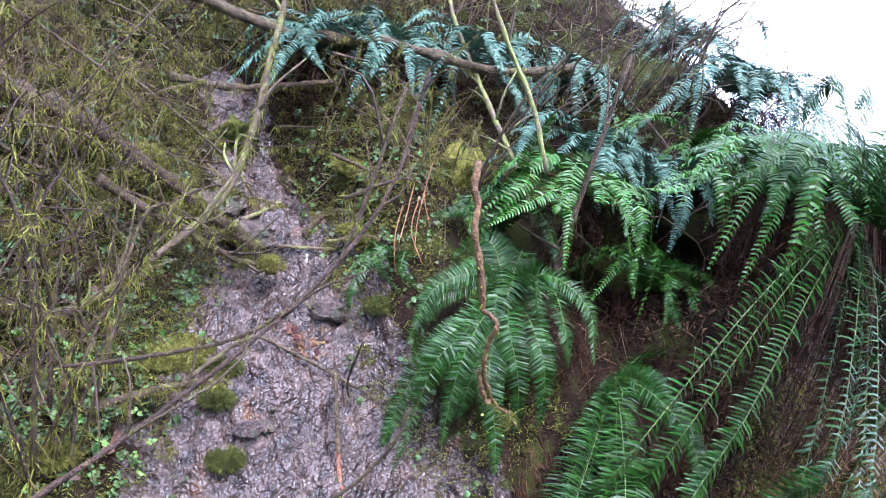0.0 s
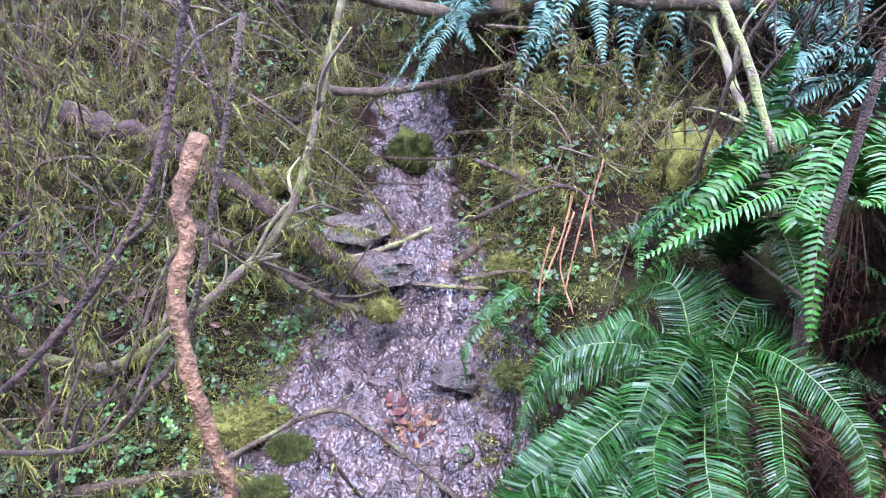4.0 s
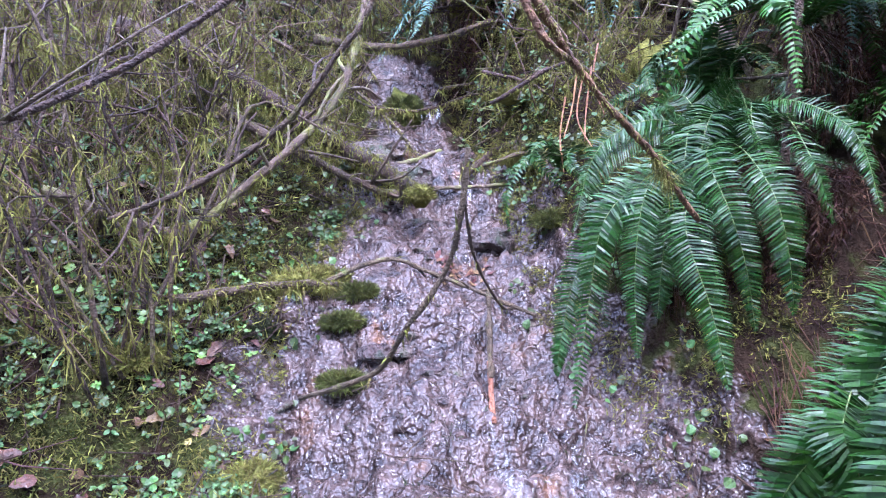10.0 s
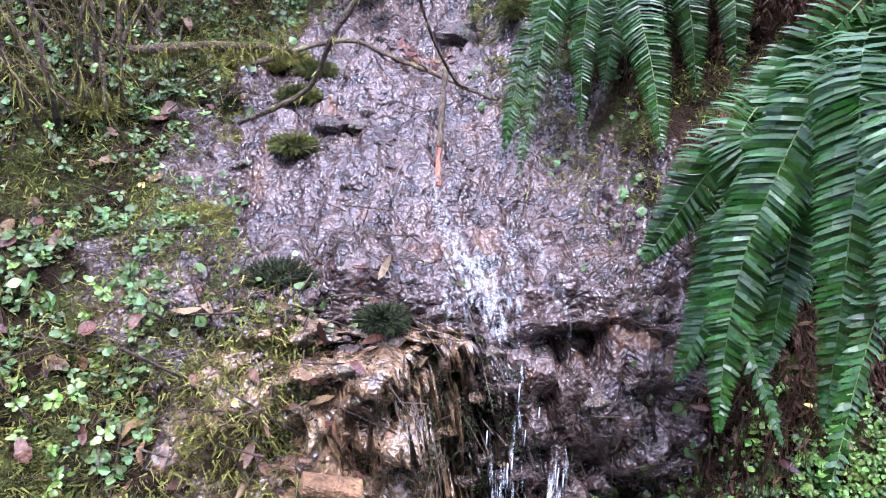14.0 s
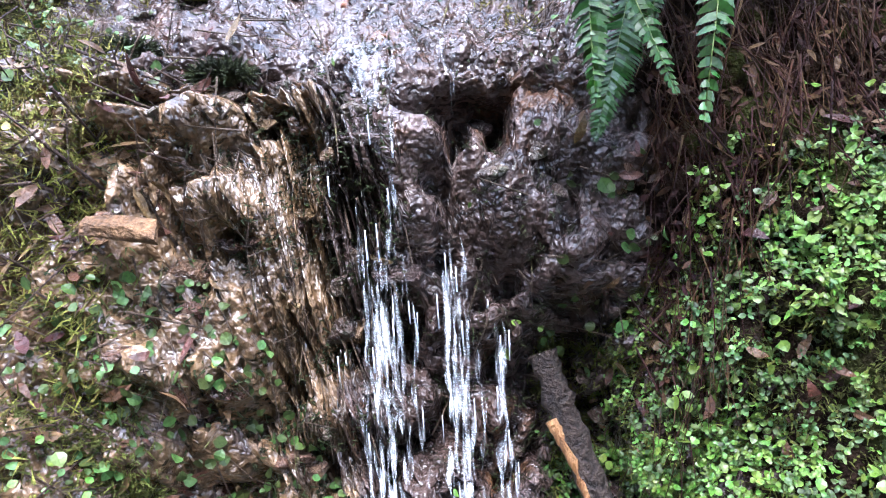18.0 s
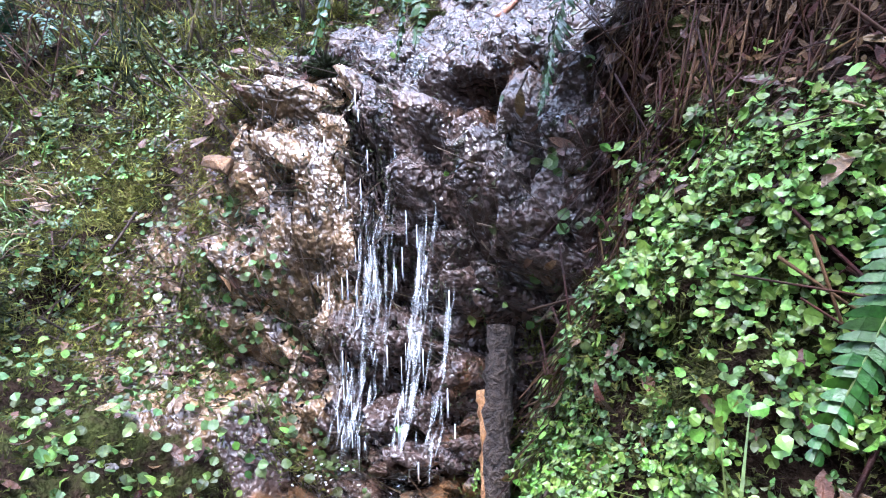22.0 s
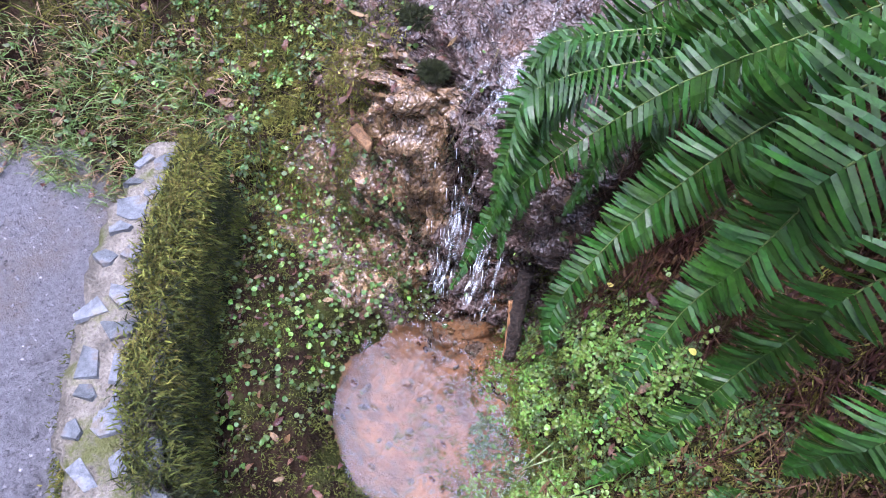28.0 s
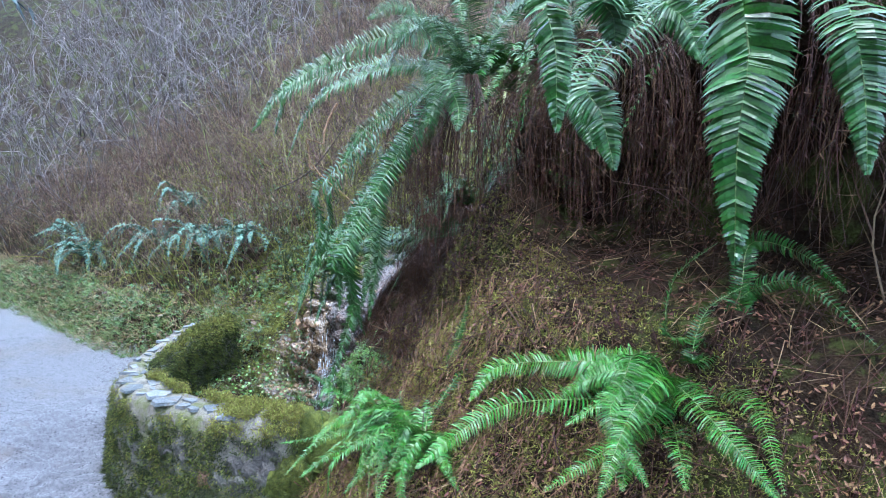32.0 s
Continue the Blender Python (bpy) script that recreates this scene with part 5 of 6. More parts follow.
# ---- moss cushions ----
moss_cushion("moss_ball", (-0.26, 0.42, 1.27), (0.045, 0.045, 0.042), MOSSY, "round yellow-green moss ball beside the stream", count=1100, length=0.014, group="moss cushions")
moss_cushion("moss_rock", (-0.26, 1.22, 1.53), (0.1, 0.09, 0.12), MOSS, "tall boulder covered in green moss", count=3600, length=0.02, group="moss cushions")
moss_cushion("mossy_stump", (0.63, 0.68, 1.58), (0.2, 0.16, 0.2), MOSSY, "broad stump covered in yellow-green moss", count=8000, length=0.024, group="moss cushions")
for x, y, r, m in ((-0.62, 0.12, 0.1, MOSSY), (-0.55, 0.2, 0.08, MOSSY), (-0.7, 0.0, 0.06, MOSSDARK), (-0.5, -0.02, 0.05, MOSS), (-0.46, 0.08, 0.05, MOSS), (-0.3, -0.72, 0.04, MOSSDARK), (-0.49, -0.62, 0.06, MOSSDARK), (-0.5, -0.2, 0.05, MOSS),
                   (0.12, 0.55, 0.09, MOSSY), (0.14, 0.75, 0.1, MOSSY), (-0.5, 0.72, 0.09, MOSS), (-0.72, 0.85, 0.12, MOSSY), (0.12, 0.2, 0.07, MOSS), (-0.68, -0.4, 0.06, MOSSY), (-0.95, -0.2, 0.07, MOSSY), (0.28, 0.95, 0.12, MOSS)):
    moss_cushion("moss_cushion", (x, y, height(x, y)), (r, r * 0.8, r * 0.4), m, "soft moss cushion on wet ground", count=int(500 + 20000 * r), length=0.016, group="moss cushions")


# ---- small falls further up the stream ----
for x, y, drop_ in ((-0.08, 0.58, 0.1), (-0.12, 1.2, 0.16), (-0.15, 1.18, 0.14)):
    s = Soup()
    for _ in range(6):
        q = np.array((x + rng.normal() * 0.012, y, height(x, y) + 0.03))
        line = [q + np.array((rng.normal() * 0.003, -0.012 * k - 0.01, -drop_ * (k / 5) ** 1.5 * rng.uniform(0.8, 1.0))) for k in range(6)]
        ribbon(s, curve_points(line, 14), rng.uniform(0.004, 0.012))
    tagged(s.done("small_fall", STREAKS), "thin white trickle falling over a stream ledge", "waterfall", "small falls up the stream")

# ---- branches and fallen wood ----
branch("arching_branch", [(-1.2, 0.02, 1.36), (-1.05, 0.1, 1.27), (-0.91, 0.15, 1.23), (-0.7, 0.2, 1.38), (-0.5, 0.27, 1.57), (-0.42, 0.33, 1.8), (-0.37, 0.42, 2.05), (-0.28, 0.6, 2.5)], 0.014, 0.009, PALEBARK, "pale arching branch shaggy with yellow-green moss", 1600, 0.05, twigs=14, group="branches over the stream")
branch("fallen_log", [(-1.15, 0.5, 1.8), (-0.96, 0.55, 1.72), (-0.75, 0.58, 1.6), (-0.5, 0.56, 1.43), (-0.3, 0.5, 1.3)], 0.036, 0.02, BARK, "mossy fallen log slanting down to the stream", 4200, 0.035, category="log", sides=10, group="branches over the stream")
branch("fallen_branch", [(-0.85, 0.42, 1.55), (-0.6, 0.42, 1.4), (-0.4, 0.4, 1.3), (-0.26, 0.42, 1.26)], 0.016, 0.008, BARK, "mossy broken branch lying across stones", 700, 0.03, twigs=10, group="branches over the stream")
DROOP = [(-0.216, -0.83, 1.737), (-0.255, -0.933, 1.763), (-0.256, -0.925, 1.725), (-0.251, -0.921, 1.684), (-0.241, -0.919, 1.647), (-0.225, -0.919, 1.616), (-0.2, -0.901, 1.589), (-0.182, -0.889, 1.566), (-0.155, -0.875, 1.54), (-0.118, -0.851, 1.508), (-0.076, -0.826, 1.477), (-0.033, -0.793, 1.445), (0.012, -0.757, 1.403), (0.077, -0.717, 1.342)]
drooping = branch("drooping_branch", DROOP, 0.0052, 0.0045, STALK, "orange-brown branch hanging over the stream with tufts of moss", 1300, 0.011, group="branches over the stream", moss_width=0.0012)
s = Soup()
beard(s, curve_points(DROOP[-3:-1], 8), 500, 0.035, 0.004, 0.0011)
tagged(s.done("moss_tuft", MOSSY, drooping, smooth=False), "tuft of moss hanging near the tip", kind="stuff").matrix_local = Matrix.Translation(-Vector(DROOP[0]))
branch("forked_branch", [(-0.248, -0.91, 1.648), (-0.237, -0.921, 1.613), (-0.217, -0.919, 1.58), (-0.199, -0.905, 1.568), (-0.182, -0.889, 1.563)], 0.0048, 0.0045, STALK, "orange-brown branch joining another above the stream", 260, 0.011, group="branches over the stream", moss_width=0.0012)
branch("bent_twig", [(-0.55, -0.56, 1.03), (-0.42, -0.64, 1.1), (-0.37, -0.7, 1.19), (-0.31, -0.72, 1.28), (-0.29, -0.75, 1.37), (-0.28, -0.76, 1.46)], 0.0045, 0.004, BARK, "thin dark bent twig over the stream", 50, 0.02, group="branches over the stream")
branch("slanting_branch", [(-0.93, -0.3, 1.32), (-0.76, -0.37, 1.38), (-0.58, -0.46, 1.48), (-0.46, -0.5, 1.61), (-0.39, -0.5, 1.72), (-0.3, -0.45, 2.1)], 0.0055, 0.0045, BARK, "slanting dark branch with moss at its end", 260, 0.04, twigs=5, twig_len=0.2, group="branches over the stream")
branch("dead_stalk", [(-0.251, -0.731, 2.014), (-0.262, -0.759, 1.966), (-0.252, -0.772, 1.938), (-0.26, -0.788, 1.9), (-0.25, -0.809, 1.853), (-0.235, -0.822, 1.805), (-0.216, -0.83, 1.737)], 0.0075, 0.007, STALK, "broken upright stalk with peeling orange-brown bark", 60, 0.01, group="branches over the stream")
branch("thin_branch", [(-1.05, -0.92, 1.42), (-0.75, -0.77, 1.55), (-0.52, -0.69, 1.72), (-0.37, -0.62, 1.91), (-0.31, -0.56, 2.15)], 0.005, 0.004, BARK, "long thin dark branch crossing in the air", 40, 0.02, twigs=7, twig_len=0.25, group="branches over the stream")
branch("thin_branch", [(-0.24, -0.4, 1.42), (-0.2, -0.28, 1.22), (-0.12, -0.16, 1.07), (-0.07, -0.08, 1.03)], 0.0035, 0.003, BARK, "thin dark branch reaching down to the water", 20, 0.02, group="branches over the stream")
branch("mossy_log", [(-0.75, 1.5, 2.1), (-0.59, 1.35, 2.13), (-0.13, 1.2, 2.06), (0.28, 0.98, 2.11), (0.74, 0.78, 2.11), (1.1, 0.7, 2.2)], 0.025, 0.018, BARK, "long horizontal log clothed in moss above the ferns", 1200, 0.035, group="branches over the stream")
branch("pale_stem", [(0.66, 0.12, 1.6), (0.66, 0.3, 1.75), (0.66, 0.7, 2.0), (0.66, 1.07, 2.24), (0.6, 1.5, 2.7)], 0.012, 0.008, PALEBARK, "pale bare stem leaning over the bank", 90, 0.02, twigs=6, group="branches over the stream")
branch("pale_stem", [(0.55, 0.02, 1.85), (0.48, 0.1, 2.05), (0.38, 0.2, 2.23), (0.27, 0.28, 2.42)], 0.01, 0.007, PALEBARK, "pale bare stem leaning over the bank", 40, 0.02, group="branches over the stream")
branch("dark_stem", [(0.62, -0.1, 1.3), (0.61, -0.12, 1.57), (0.61, -0.13, 1.8), (0.66, -0.1, 2.3)], 0.012, 0.008, BARK, "dark upright stem behind the ferns", 120, 0.03, twigs=6, group="branches over the stream")
branch("mossy_branch", [(-0.85, -0.18, 1.12), (-0.67, -0.13, 1.13), (-0.5, -0.1, 1.12)], 0.012, 0.008, BARK, "short mossy branch at the water's edge", 1100, 0.035, moss_material=MOSSY, group="branches over the stream")
branch("fallen_twig", [(-0.61, -0.03, 1.08), (-0.39, 0.13, 1.13), (-0.26, 0.12, 1.09), (-0.14, 0.04, 1.05), (0.0, -0.05, 1.0)], 0.007, 0.005, BARK, "dark curved twig lying in the stream", 30, 0.01, twigs=4, twig_len=0.12, group="branches over the stream")
branch("fallen_stick", [(-0.2, 0.6, 1.28), (-0.05, 0.58, 1.28), (0.1, 0.56, 1.29)], 0.007, 0.006, PALEBARK, "stick lying across the small fall", 0, group="branches over the stream")
branch("fallen_stick", [(-0.45, 0.55, 1.36), (-0.3, 0.68, 1.36), (-0.15, 0.78, 1.4)], 0.01, 0.008, PALEBARK, "stick lying across the stream", 80, 0.02, group="branches over the stream")
branch("cross_branch", [(-0.6, 0.95, 1.82), (-0.35, 1.05, 1.8), (-0.1, 1.1, 1.84), (0.1, 1.05, 1.9)], 0.016, 0.01, BARK, "mossy branch across the upper stream", 600, 0.04, group="branches over the stream")
branch("mossy_limb", [(0.18, 0.5, 1.35), (0.12, 0.62, 1.42), (0.02, 0.7, 1.38), (-0.08, 0.62, 1.32)], 0.02, 0.01, BARK, "curved mossy limb beside the small fall", 600, 0.03, group="branches over the stream")
for k, (x, y) in enumerate(((0.21, 0.34), (0.24, 0.3), (0.16, 0.3), (0.28, 0.36), (0.2, 0.26))):
    z = height(x, y)
    branch("fern_stalk", [(x + 0.03, y + 0.05, z + 0.22), (x, y, z + 0.1), (x - 0.05 + 0.02 * k, y - 0.08, z - 0.0)], 0.003, 0.002, ORANGE, "reddish dead fern stem leaning over the bank", 0, group="dead stems")
branch("stub", [(1.86, -0.55, 0.98), (1.82, -0.64, 1.0), (1.74, -0.72, 1.06)], 0.014, 0.009, ROTBARK, "short broken stub sticking out of the bank", 0, group="dead stems")


def shrub(x, y, stems, tall, lean=(0, 0), moss=0, material=BARK, label="bare brown shrub with thin upright stems", spread=0.12, radius=0.006, twigs=7):
    base = (x, y, height(x, y) - 0.02)
    thing = empty("bare_shrub", base, label, "shrub", "bare shrubs on the bank")
    back = Matrix.Translation(-Vector(base))
    lines = []
    for _ in range(stems):
        s = Soup()
        p = np.array(base) + np.array((rng.normal() * spread * 0.5, rng.normal() * spread * 0.5, 0))
        h = tall * rng.uniform(0.6, 1.15)
        a = np.array((lean[0] + rng.normal() * 0.22, lean[1] + rng.normal() * 0.22, 1.0))
        q = [p, p + a * h * 0.35 + rng.normal(size=3) * 0.03, p + a * h * 0.7 + rng.normal(size=3) * 0.06, p + a * h + rng.normal(size=3) * 0.12]
        line = curve_points(q, 12)
        lines.append(line)
        r = radius * rng.uniform(0.5, 1.3)
        tube(s, line, r, r * 0.4, 5, 0.08)
        for _ in range(twigs):
            i = rng.integers(3, 11)
            d = unit(a * 0.5 + rng.normal(size=3) * 0.8)
            L = h * rng.uniform(0.12, 0.35)
            b = line[i] + d * L * 0.5 + rng.normal(size=3) * L * 0.1
            tube(s, curve_points([line[i], b, b + unit(d + rng.normal(size=3) * 0.5) * L * 0.5], 5), r * 0.4, r * 0.2, 3, 0.0)
        s.done("stem", material, thing).matrix_local = back
    if moss:
        s = Soup()
        for line in lines:
            beard(s, line, moss, 0.05, radius)
        tagged(s.done("moss", MOSSY, thing, "", smooth=False), "hanging yellow-green moss", kind="stuff").matrix_local = back


shrub(-0.98, -0.22, 9, 0.95, (0.02, 0.02), 230, label="thicket of dead brown stems hung with moss", spread=0.14)
shrub(-0.95, 0.02, 8, 0.9, (0.05, 0), 170, label="thicket of dead brown stems hung with moss", spread=0.16)
shrub(-1.2, -0.45, 8, 0.9, (-0.1, 0), 250, label="thicket of dead brown stems hung with moss", spread=0.16)
shrub(-1.25, 0.15, 8, 1.1, (0, 0), 210, label="thicket of dead brown stems hung with moss", spread=0.2)
shrub(-1.1, -0.7, 5, 0.5, (-0.1, -0.3), 120, MOSSDARK, label="low mossy stems on the leafy bank", spread=0.12)
for k in range(26):
    x, y = rng.uniform(-1.9, 1.4), rng.uniform(0.95, 3.2)
    if abs(x + 0.25) < 0.2 and y < 1.6:
        continue
    shrub(x, y, int(rng.integers(3, 6)), rng.uniform(0.8, 1.5), (rng.normal() * 0.15, -0.15), 40 if k % 2 else 90, [BARK, PALEBARK, MOSSDARK][k % 3], radius=0.007)
for k in range(8):
    shrub(rng.uniform(0.5, 2.2), rng.uniform(0.0, 0.9), 4, rng.uniform(0.6, 1.1), (0.1, -0.2), 30, radius=0.006)
for k in range(16):
    shrub(rng.uniform(-5.5, -1.5), rng.uniform(-0.9, 1.6), int(rng.integers(4, 7)), rng.uniform(0.8, 1.4), (0.1, -0.3), 60 if k % 3 == 0 else 0, [BARK, PALEBARK][k % 2], radius=0.006, spread=0.25)

# ---- what covers the ground ----
def off_stream(m):
    return lambda x, y: (np.abs(x - middle(y)) > half(y) + m) & (y - edge(x) > 0.06) | (y > 1.5)


def left_bank(x, y):
    return (np.abs(x - middle(y)) > half(y) + 0.04) & (y - edge(x) > 0.06) & ((x < -0.68) | (y > -0.5))


herb_carpet("bank_leaves", scatter(2000, -1.7, -0.35, -1.25, 0.5, left_bank, 0.05, 5), LEAF, "low green leafy plants covering the left bank", (0.01, 0.022))
herb_carpet("bright_bank_leaves", scatter(260, -1.6, -0.35, -1.3, 0.2, left_bank, 0.12, 6, 5.0), LEAFY, "bright green leafy plants on the bank", (0.01, 0.02), lift=0.05)
leaf_carpet("fall_side_leaves", scatter(500, 0.22, 0.95, -1.3, -0.84, off_stream(0.0), 0.1, 6), LEAFY, "bright green leaves crowding beside the waterfall", (0.006, 0.018), 0.05, 0.9)
herb_carpet("fall_side_round_leaves", scatter(130, 0.36, 0.85, -1.2, -0.76, off_stream(0.0), 0.12, 4, 2.0), LEAFY, "bright round leaves in patches beside the waterfall", (0.012, 0.023), (2, 4), 0.05)
herb_carpet("fall_side_lobed_leaves", scatter(3300, 0.16, 0.95, -1.3, -0.84, off_stream(-0.1), 0.1, 5, 4.0), LEAFY, "small crisp lobed leaves beside the waterfall", (0.006, 0.014), (4, 9), 0.025)
herb_carpet("fall_side_dark_leaves", scatter(2000, 0.16, 1.0, -1.35, -0.82, off_stream(-0.1), -0.1, 6, 9.0), LEAF, "dark green leaves crowding beside the waterfall", (0.006, 0.013))
leaf_carpet("fall_side_litter", scatter(260, 0.2, 1.0, -1.3, -0.7, off_stream(-0.02)), BLEAF, "brown leaf scraps among the leaves beside the waterfall", (0.015, 0.05), 0.03, wide=0.35, category="fallen leaves")
herb_carpet("ledge_side_leaves", scatter(520, 0.27, 0.45, -0.95, -0.78), LEAFY, "small crisp leaves at the edge of the wet rock", (0.006, 0.013), (4, 9), 0.02)
moss_carpet("fall_side_moss", scatter(4600, 0.16, 1.0, -1.3, -0.78, None, -0.15, 8), MOSS, "green moss beside the waterfall", 0.012)
litter("dead_frond_curtain", scatter(1700, 0.34, 1.15, -0.86, -0.5), DEAD, "dead brown fern fronds hanging over the bank", (0.08, 0.3), 0.0012, 0.25, fall=3.0)
leaf_carpet("dead_leaflets", scatter(2200, 0.34, 1.15, -0.84, -0.5), DEAD, "brown dead fern leaflets on the bank", (0.01, 0.03), 0.03, wide=0.3, category="fallen leaves")
in_basin = lambda x, y: (y > wall_at(x) + 0.1) & (((x - 0.26) / 0.28) ** 2 + ((y + 1.15) / 0.27) ** 2 > 1.6)
leaf_carpet("basin_leaves", scatter(280, -0.7, -0.05, -1.75, -1.0, in_basin, 0.05, 7), LEAFY, "bright green leaves inside the basin", (0.008, 0.022), 0.06, 0.8)
leaf_carpet("basin_dark_leaves", scatter(1500, -0.7, 0.1, -1.8, -0.9, in_basin, 0.0, 7, 3.0), LEAF, "small dark green leaves inside the basin", (0.008, 0.022), 0.03, 0.8)
moss_carpet("basin_moss", scatter(3500, -0.7, 0.75, -1.9, -0.95, in_basin, -0.1, 6), MOSS, "green moss round the pool's edge", 0.012)
leaf_carpet("basin_litter", scatter(500, -0.6, 0.7, -1.85, -0.95, in_basin), BLEAF, "wet brown leaf scraps round the pool", (0.012, 0.04), 0.012, wide=0.4, category="fallen leaves")
leaf_carpet("stream_edge_leaves", scatter(700, -0.7, 0.35, -0.8, 1.0, lambda x, y: np.abs(x - middle(y)) > half(y) - 0.08, 0.15, 7), LEAF, "small green plants at the stream's edge", (0.01, 0.028), 0.03, 0.8)
leaf_carpet("face_sprigs", scatter(45, -0.6, 0.2, -0.95, -0.4, None, 0.3, 8), LEAFY, "bright sprigs of leaves on the wet rock", (0.01, 0.024), 0.03, 0.8)
leaf_carpet("rock_litter", scatter(260, -0.72, -0.3, -1.15, -0.6, None, 0.0, 6), BLEAF, "reddish wet leaf scraps on the rock beside the fall", (0.015, 0.06), 0.015, wide=0.3, category="fallen leaves")
litter("rock_twigs", scatter(200, -0.75, -0.2, -1.2, -0.5), BARK, "thin wet twigs on the rock beside the fall", (0.04, 0.16), 0.0016, 0.15)
herb_carpet("upper_leaves", scatter(1300, -2.0, 1.4, 0.3, 2.4, off_stream(0.05), 0.05, 4), LEAF, "green leaves among the thicket", (0.01, 0.026), lift=0.06)
herb_carpet("far_bank_leaves", scatter(1300, -4.5, -1.2, -2.6, 0.0, off_stream(0.1), 0.1, 3), LEAF, "green leafy plants on the bank along the path", (0.015, 0.035), lift=0.05)
leaf_carpet("fallen_leaves", scatter(220, -1.7, -0.5, -1.3, 0.4, left_bank, 0.0, 3), BLEAF, "wet brown fallen leaves", (0.03, 0.06), 0.025, wide=0.6, lobes=True, category="fallen leaves")
leaf_carpet("yellow_leaves", scatter(22, -1.6, 0.9, -1.3, 0.0, off_stream(-0.05)), YLEAF, "scattered yellow leaves", (0.012, 0.026), 0.05, category="fallen leaves")
leaf_carpet("bank_litter_leaves", scatter(8500, 0.8, 3.6, -1.85, 0.0, off_stream(0.0), -0.1, 4), REDLEAF, "reddish brown dead leaflets on the steep bank", (0.008, 0.026), 0.025, wide=0.35, category="fallen leaves")
leaf_carpet("path_edge_leaves", scatter(500, -5, -0.9, -3.0, -1.2, lambda x, y: np.abs(y - edge(x) - 0.08) < 0.2), BLEAF, "brown leaves along the path's edge", (0.02, 0.05), 0.02, wide=0.7, category="fallen leaves")
moss_carpet("bank_moss", scatter(8000, -1.8, -0.4, -1.35, 0.6, off_stream(0.02), -0.05, 4, 2.0), MOSS, "green moss on the left bank", 0.016)
moss_carpet("golden_bank_moss", scatter(12000, 0.8, 3.6, -1.85, -0.5, off_stream(0.0), 0.0, 3, 2.0), MOSSY, "golden moss patches on the steep bank", 0.018)
moss_carpet("golden_left_moss", scatter(8500, -1.8, -0.45, -1.35, 1.2, off_stream(0.0), 0.05, 4, 6.0), MOSSY, "yellow-green moss on the left bank", 0.024, 7, 0.014)
moss_carpet("lower_bank_moss", scatter(5200, 0.85, 2.5, -1.6, -0.75, off_stream(0.0), 0.0, 4, 8.0), MOSSY, "golden moss among the litter on the steep bank", 0.018)
moss_carpet("wall_end_moss", scatter(1600, -1.15, -0.66, -1.4, -0.85, None, -0.1, 4), MOSSY, "thick moss on the bank at the wall's end", 0.022)
moss_carpet("edge_moss", scatter(6000, -0.9, 0.6, -0.5, 1.5, lambda x, y: np.abs(x - middle(y)) > half(y) - 0.03, 0.05, 5), MOSSY, "yellow-green moss at the stream's edge", 0.018)
moss_carpet("face_moss", scatter(1500, -0.65, 0.35, -1.0, -0.3, None, 0.2, 6), MOSSDARK, "dark moss on the wet rock face", 0.012)
moss_carpet("upper_moss", scatter(7000, -2.0, 1.5, 0.4, 2.8, off_stream(0.0), -0.05, 3), MOSSY, "moss on the ground in the thicket", 0.03, 6, 0.02)
litter("bank_straw", scatter(4200, 0.7, 3.6, -1.85, 0.0, off_stream(0.0)), DEAD, "dead brown fern stems on the steep bank", (0.06, 0.3), 0.0018, 0.3, fall=0.8)
litter("pale_straw", scatter(480, 0.7, 3.6, -1.85, -0.2, off_stream(0.0)), STRAW, "pale orange straw on the steep bank", (0.05, 0.2), 0.0013, 0.35, fall=0.6)
litter("hanging_straw", scatter(1500, 0.85, 3.0, -1.55, -0.75, off_stream(0.0)), STALK, "reddish brown dead stems hanging on the steep bank", (0.1, 0.32), 0.0017, 0.35, fall=1.8)
leaf_carpet("stream_leaf_patch", scatter(60, -0.24, -0.09, 0.1, 0.24), REDLEAF, "wet orange-brown leaves in the stream", (0.015, 0.04), 0.006, 0.2, 0.5, category="fallen leaves")
litter("stream_twigs", scatter(260, -0.75, 0.3, -0.9, 1.0), BARK, "thin twigs lying in the stream", (0.04, 0.2), 0.0016, 0.1)
litter("bank_twigs", scatter(700, -1.8, -0.4, -1.35, 1.2, off_stream(0.0)), BARK, "thin twigs lying on the bank", (0.06, 0.3), 0.0022, 0.3)
litter("thicket", scatter(1200, -2.4, 2.0, 0.8, 3.6, off_stream(0.05)), BARK, "tangle of thin bare twigs on the upper bank", (0.25, 0.8), 0.0035, 1.0, category="thicket")
litter("pale_thicket", scatter(500, -2.4, 2.2, 0.6, 3.4, off_stream(0.05)), PALEBARK, "tangle of pale bare twigs on the upper bank", (0.2, 0.7), 0.003, 1.0, category="thicket")
brush("far_thicket", scatter(3600, -7, -1.5, -3.5, 2.6, lambda x, y: y - edge(x) > 0.5), TWIG, "reddish brown twig thicket on the bank along the path", (0.3, 0.8), 0.0035, (0.1, -0.35))
brush("pale_far_thicket", scatter(900, -7, -1.5, -3.5, 2.6, lambda x, y: y - edge(x) > 0.4), STRAW, "straw-coloured stems on the bank along the path", (0.2, 0.6), 0.003, (0.1, -0.4), 1)
brush("mossy_far_thicket", scatter(700, -5, -1.2, -2.5, 1.6, lambda x, y: y - edge(x) > 0.3), MOSSY, "moss-clad twigs on the bank along the path", (0.15, 0.6), 0.0035, (0.1, -0.4), moss=16)
brush("very_far_thicket", scatter(1500, -14, -6, -9, 4, lambda x, y: y - edge(x) > 0.4), FARTWIG, "twig thicket far along the bank, mist put into its colour", (0.6, 1.4), 0.009, (0.1, -0.3))
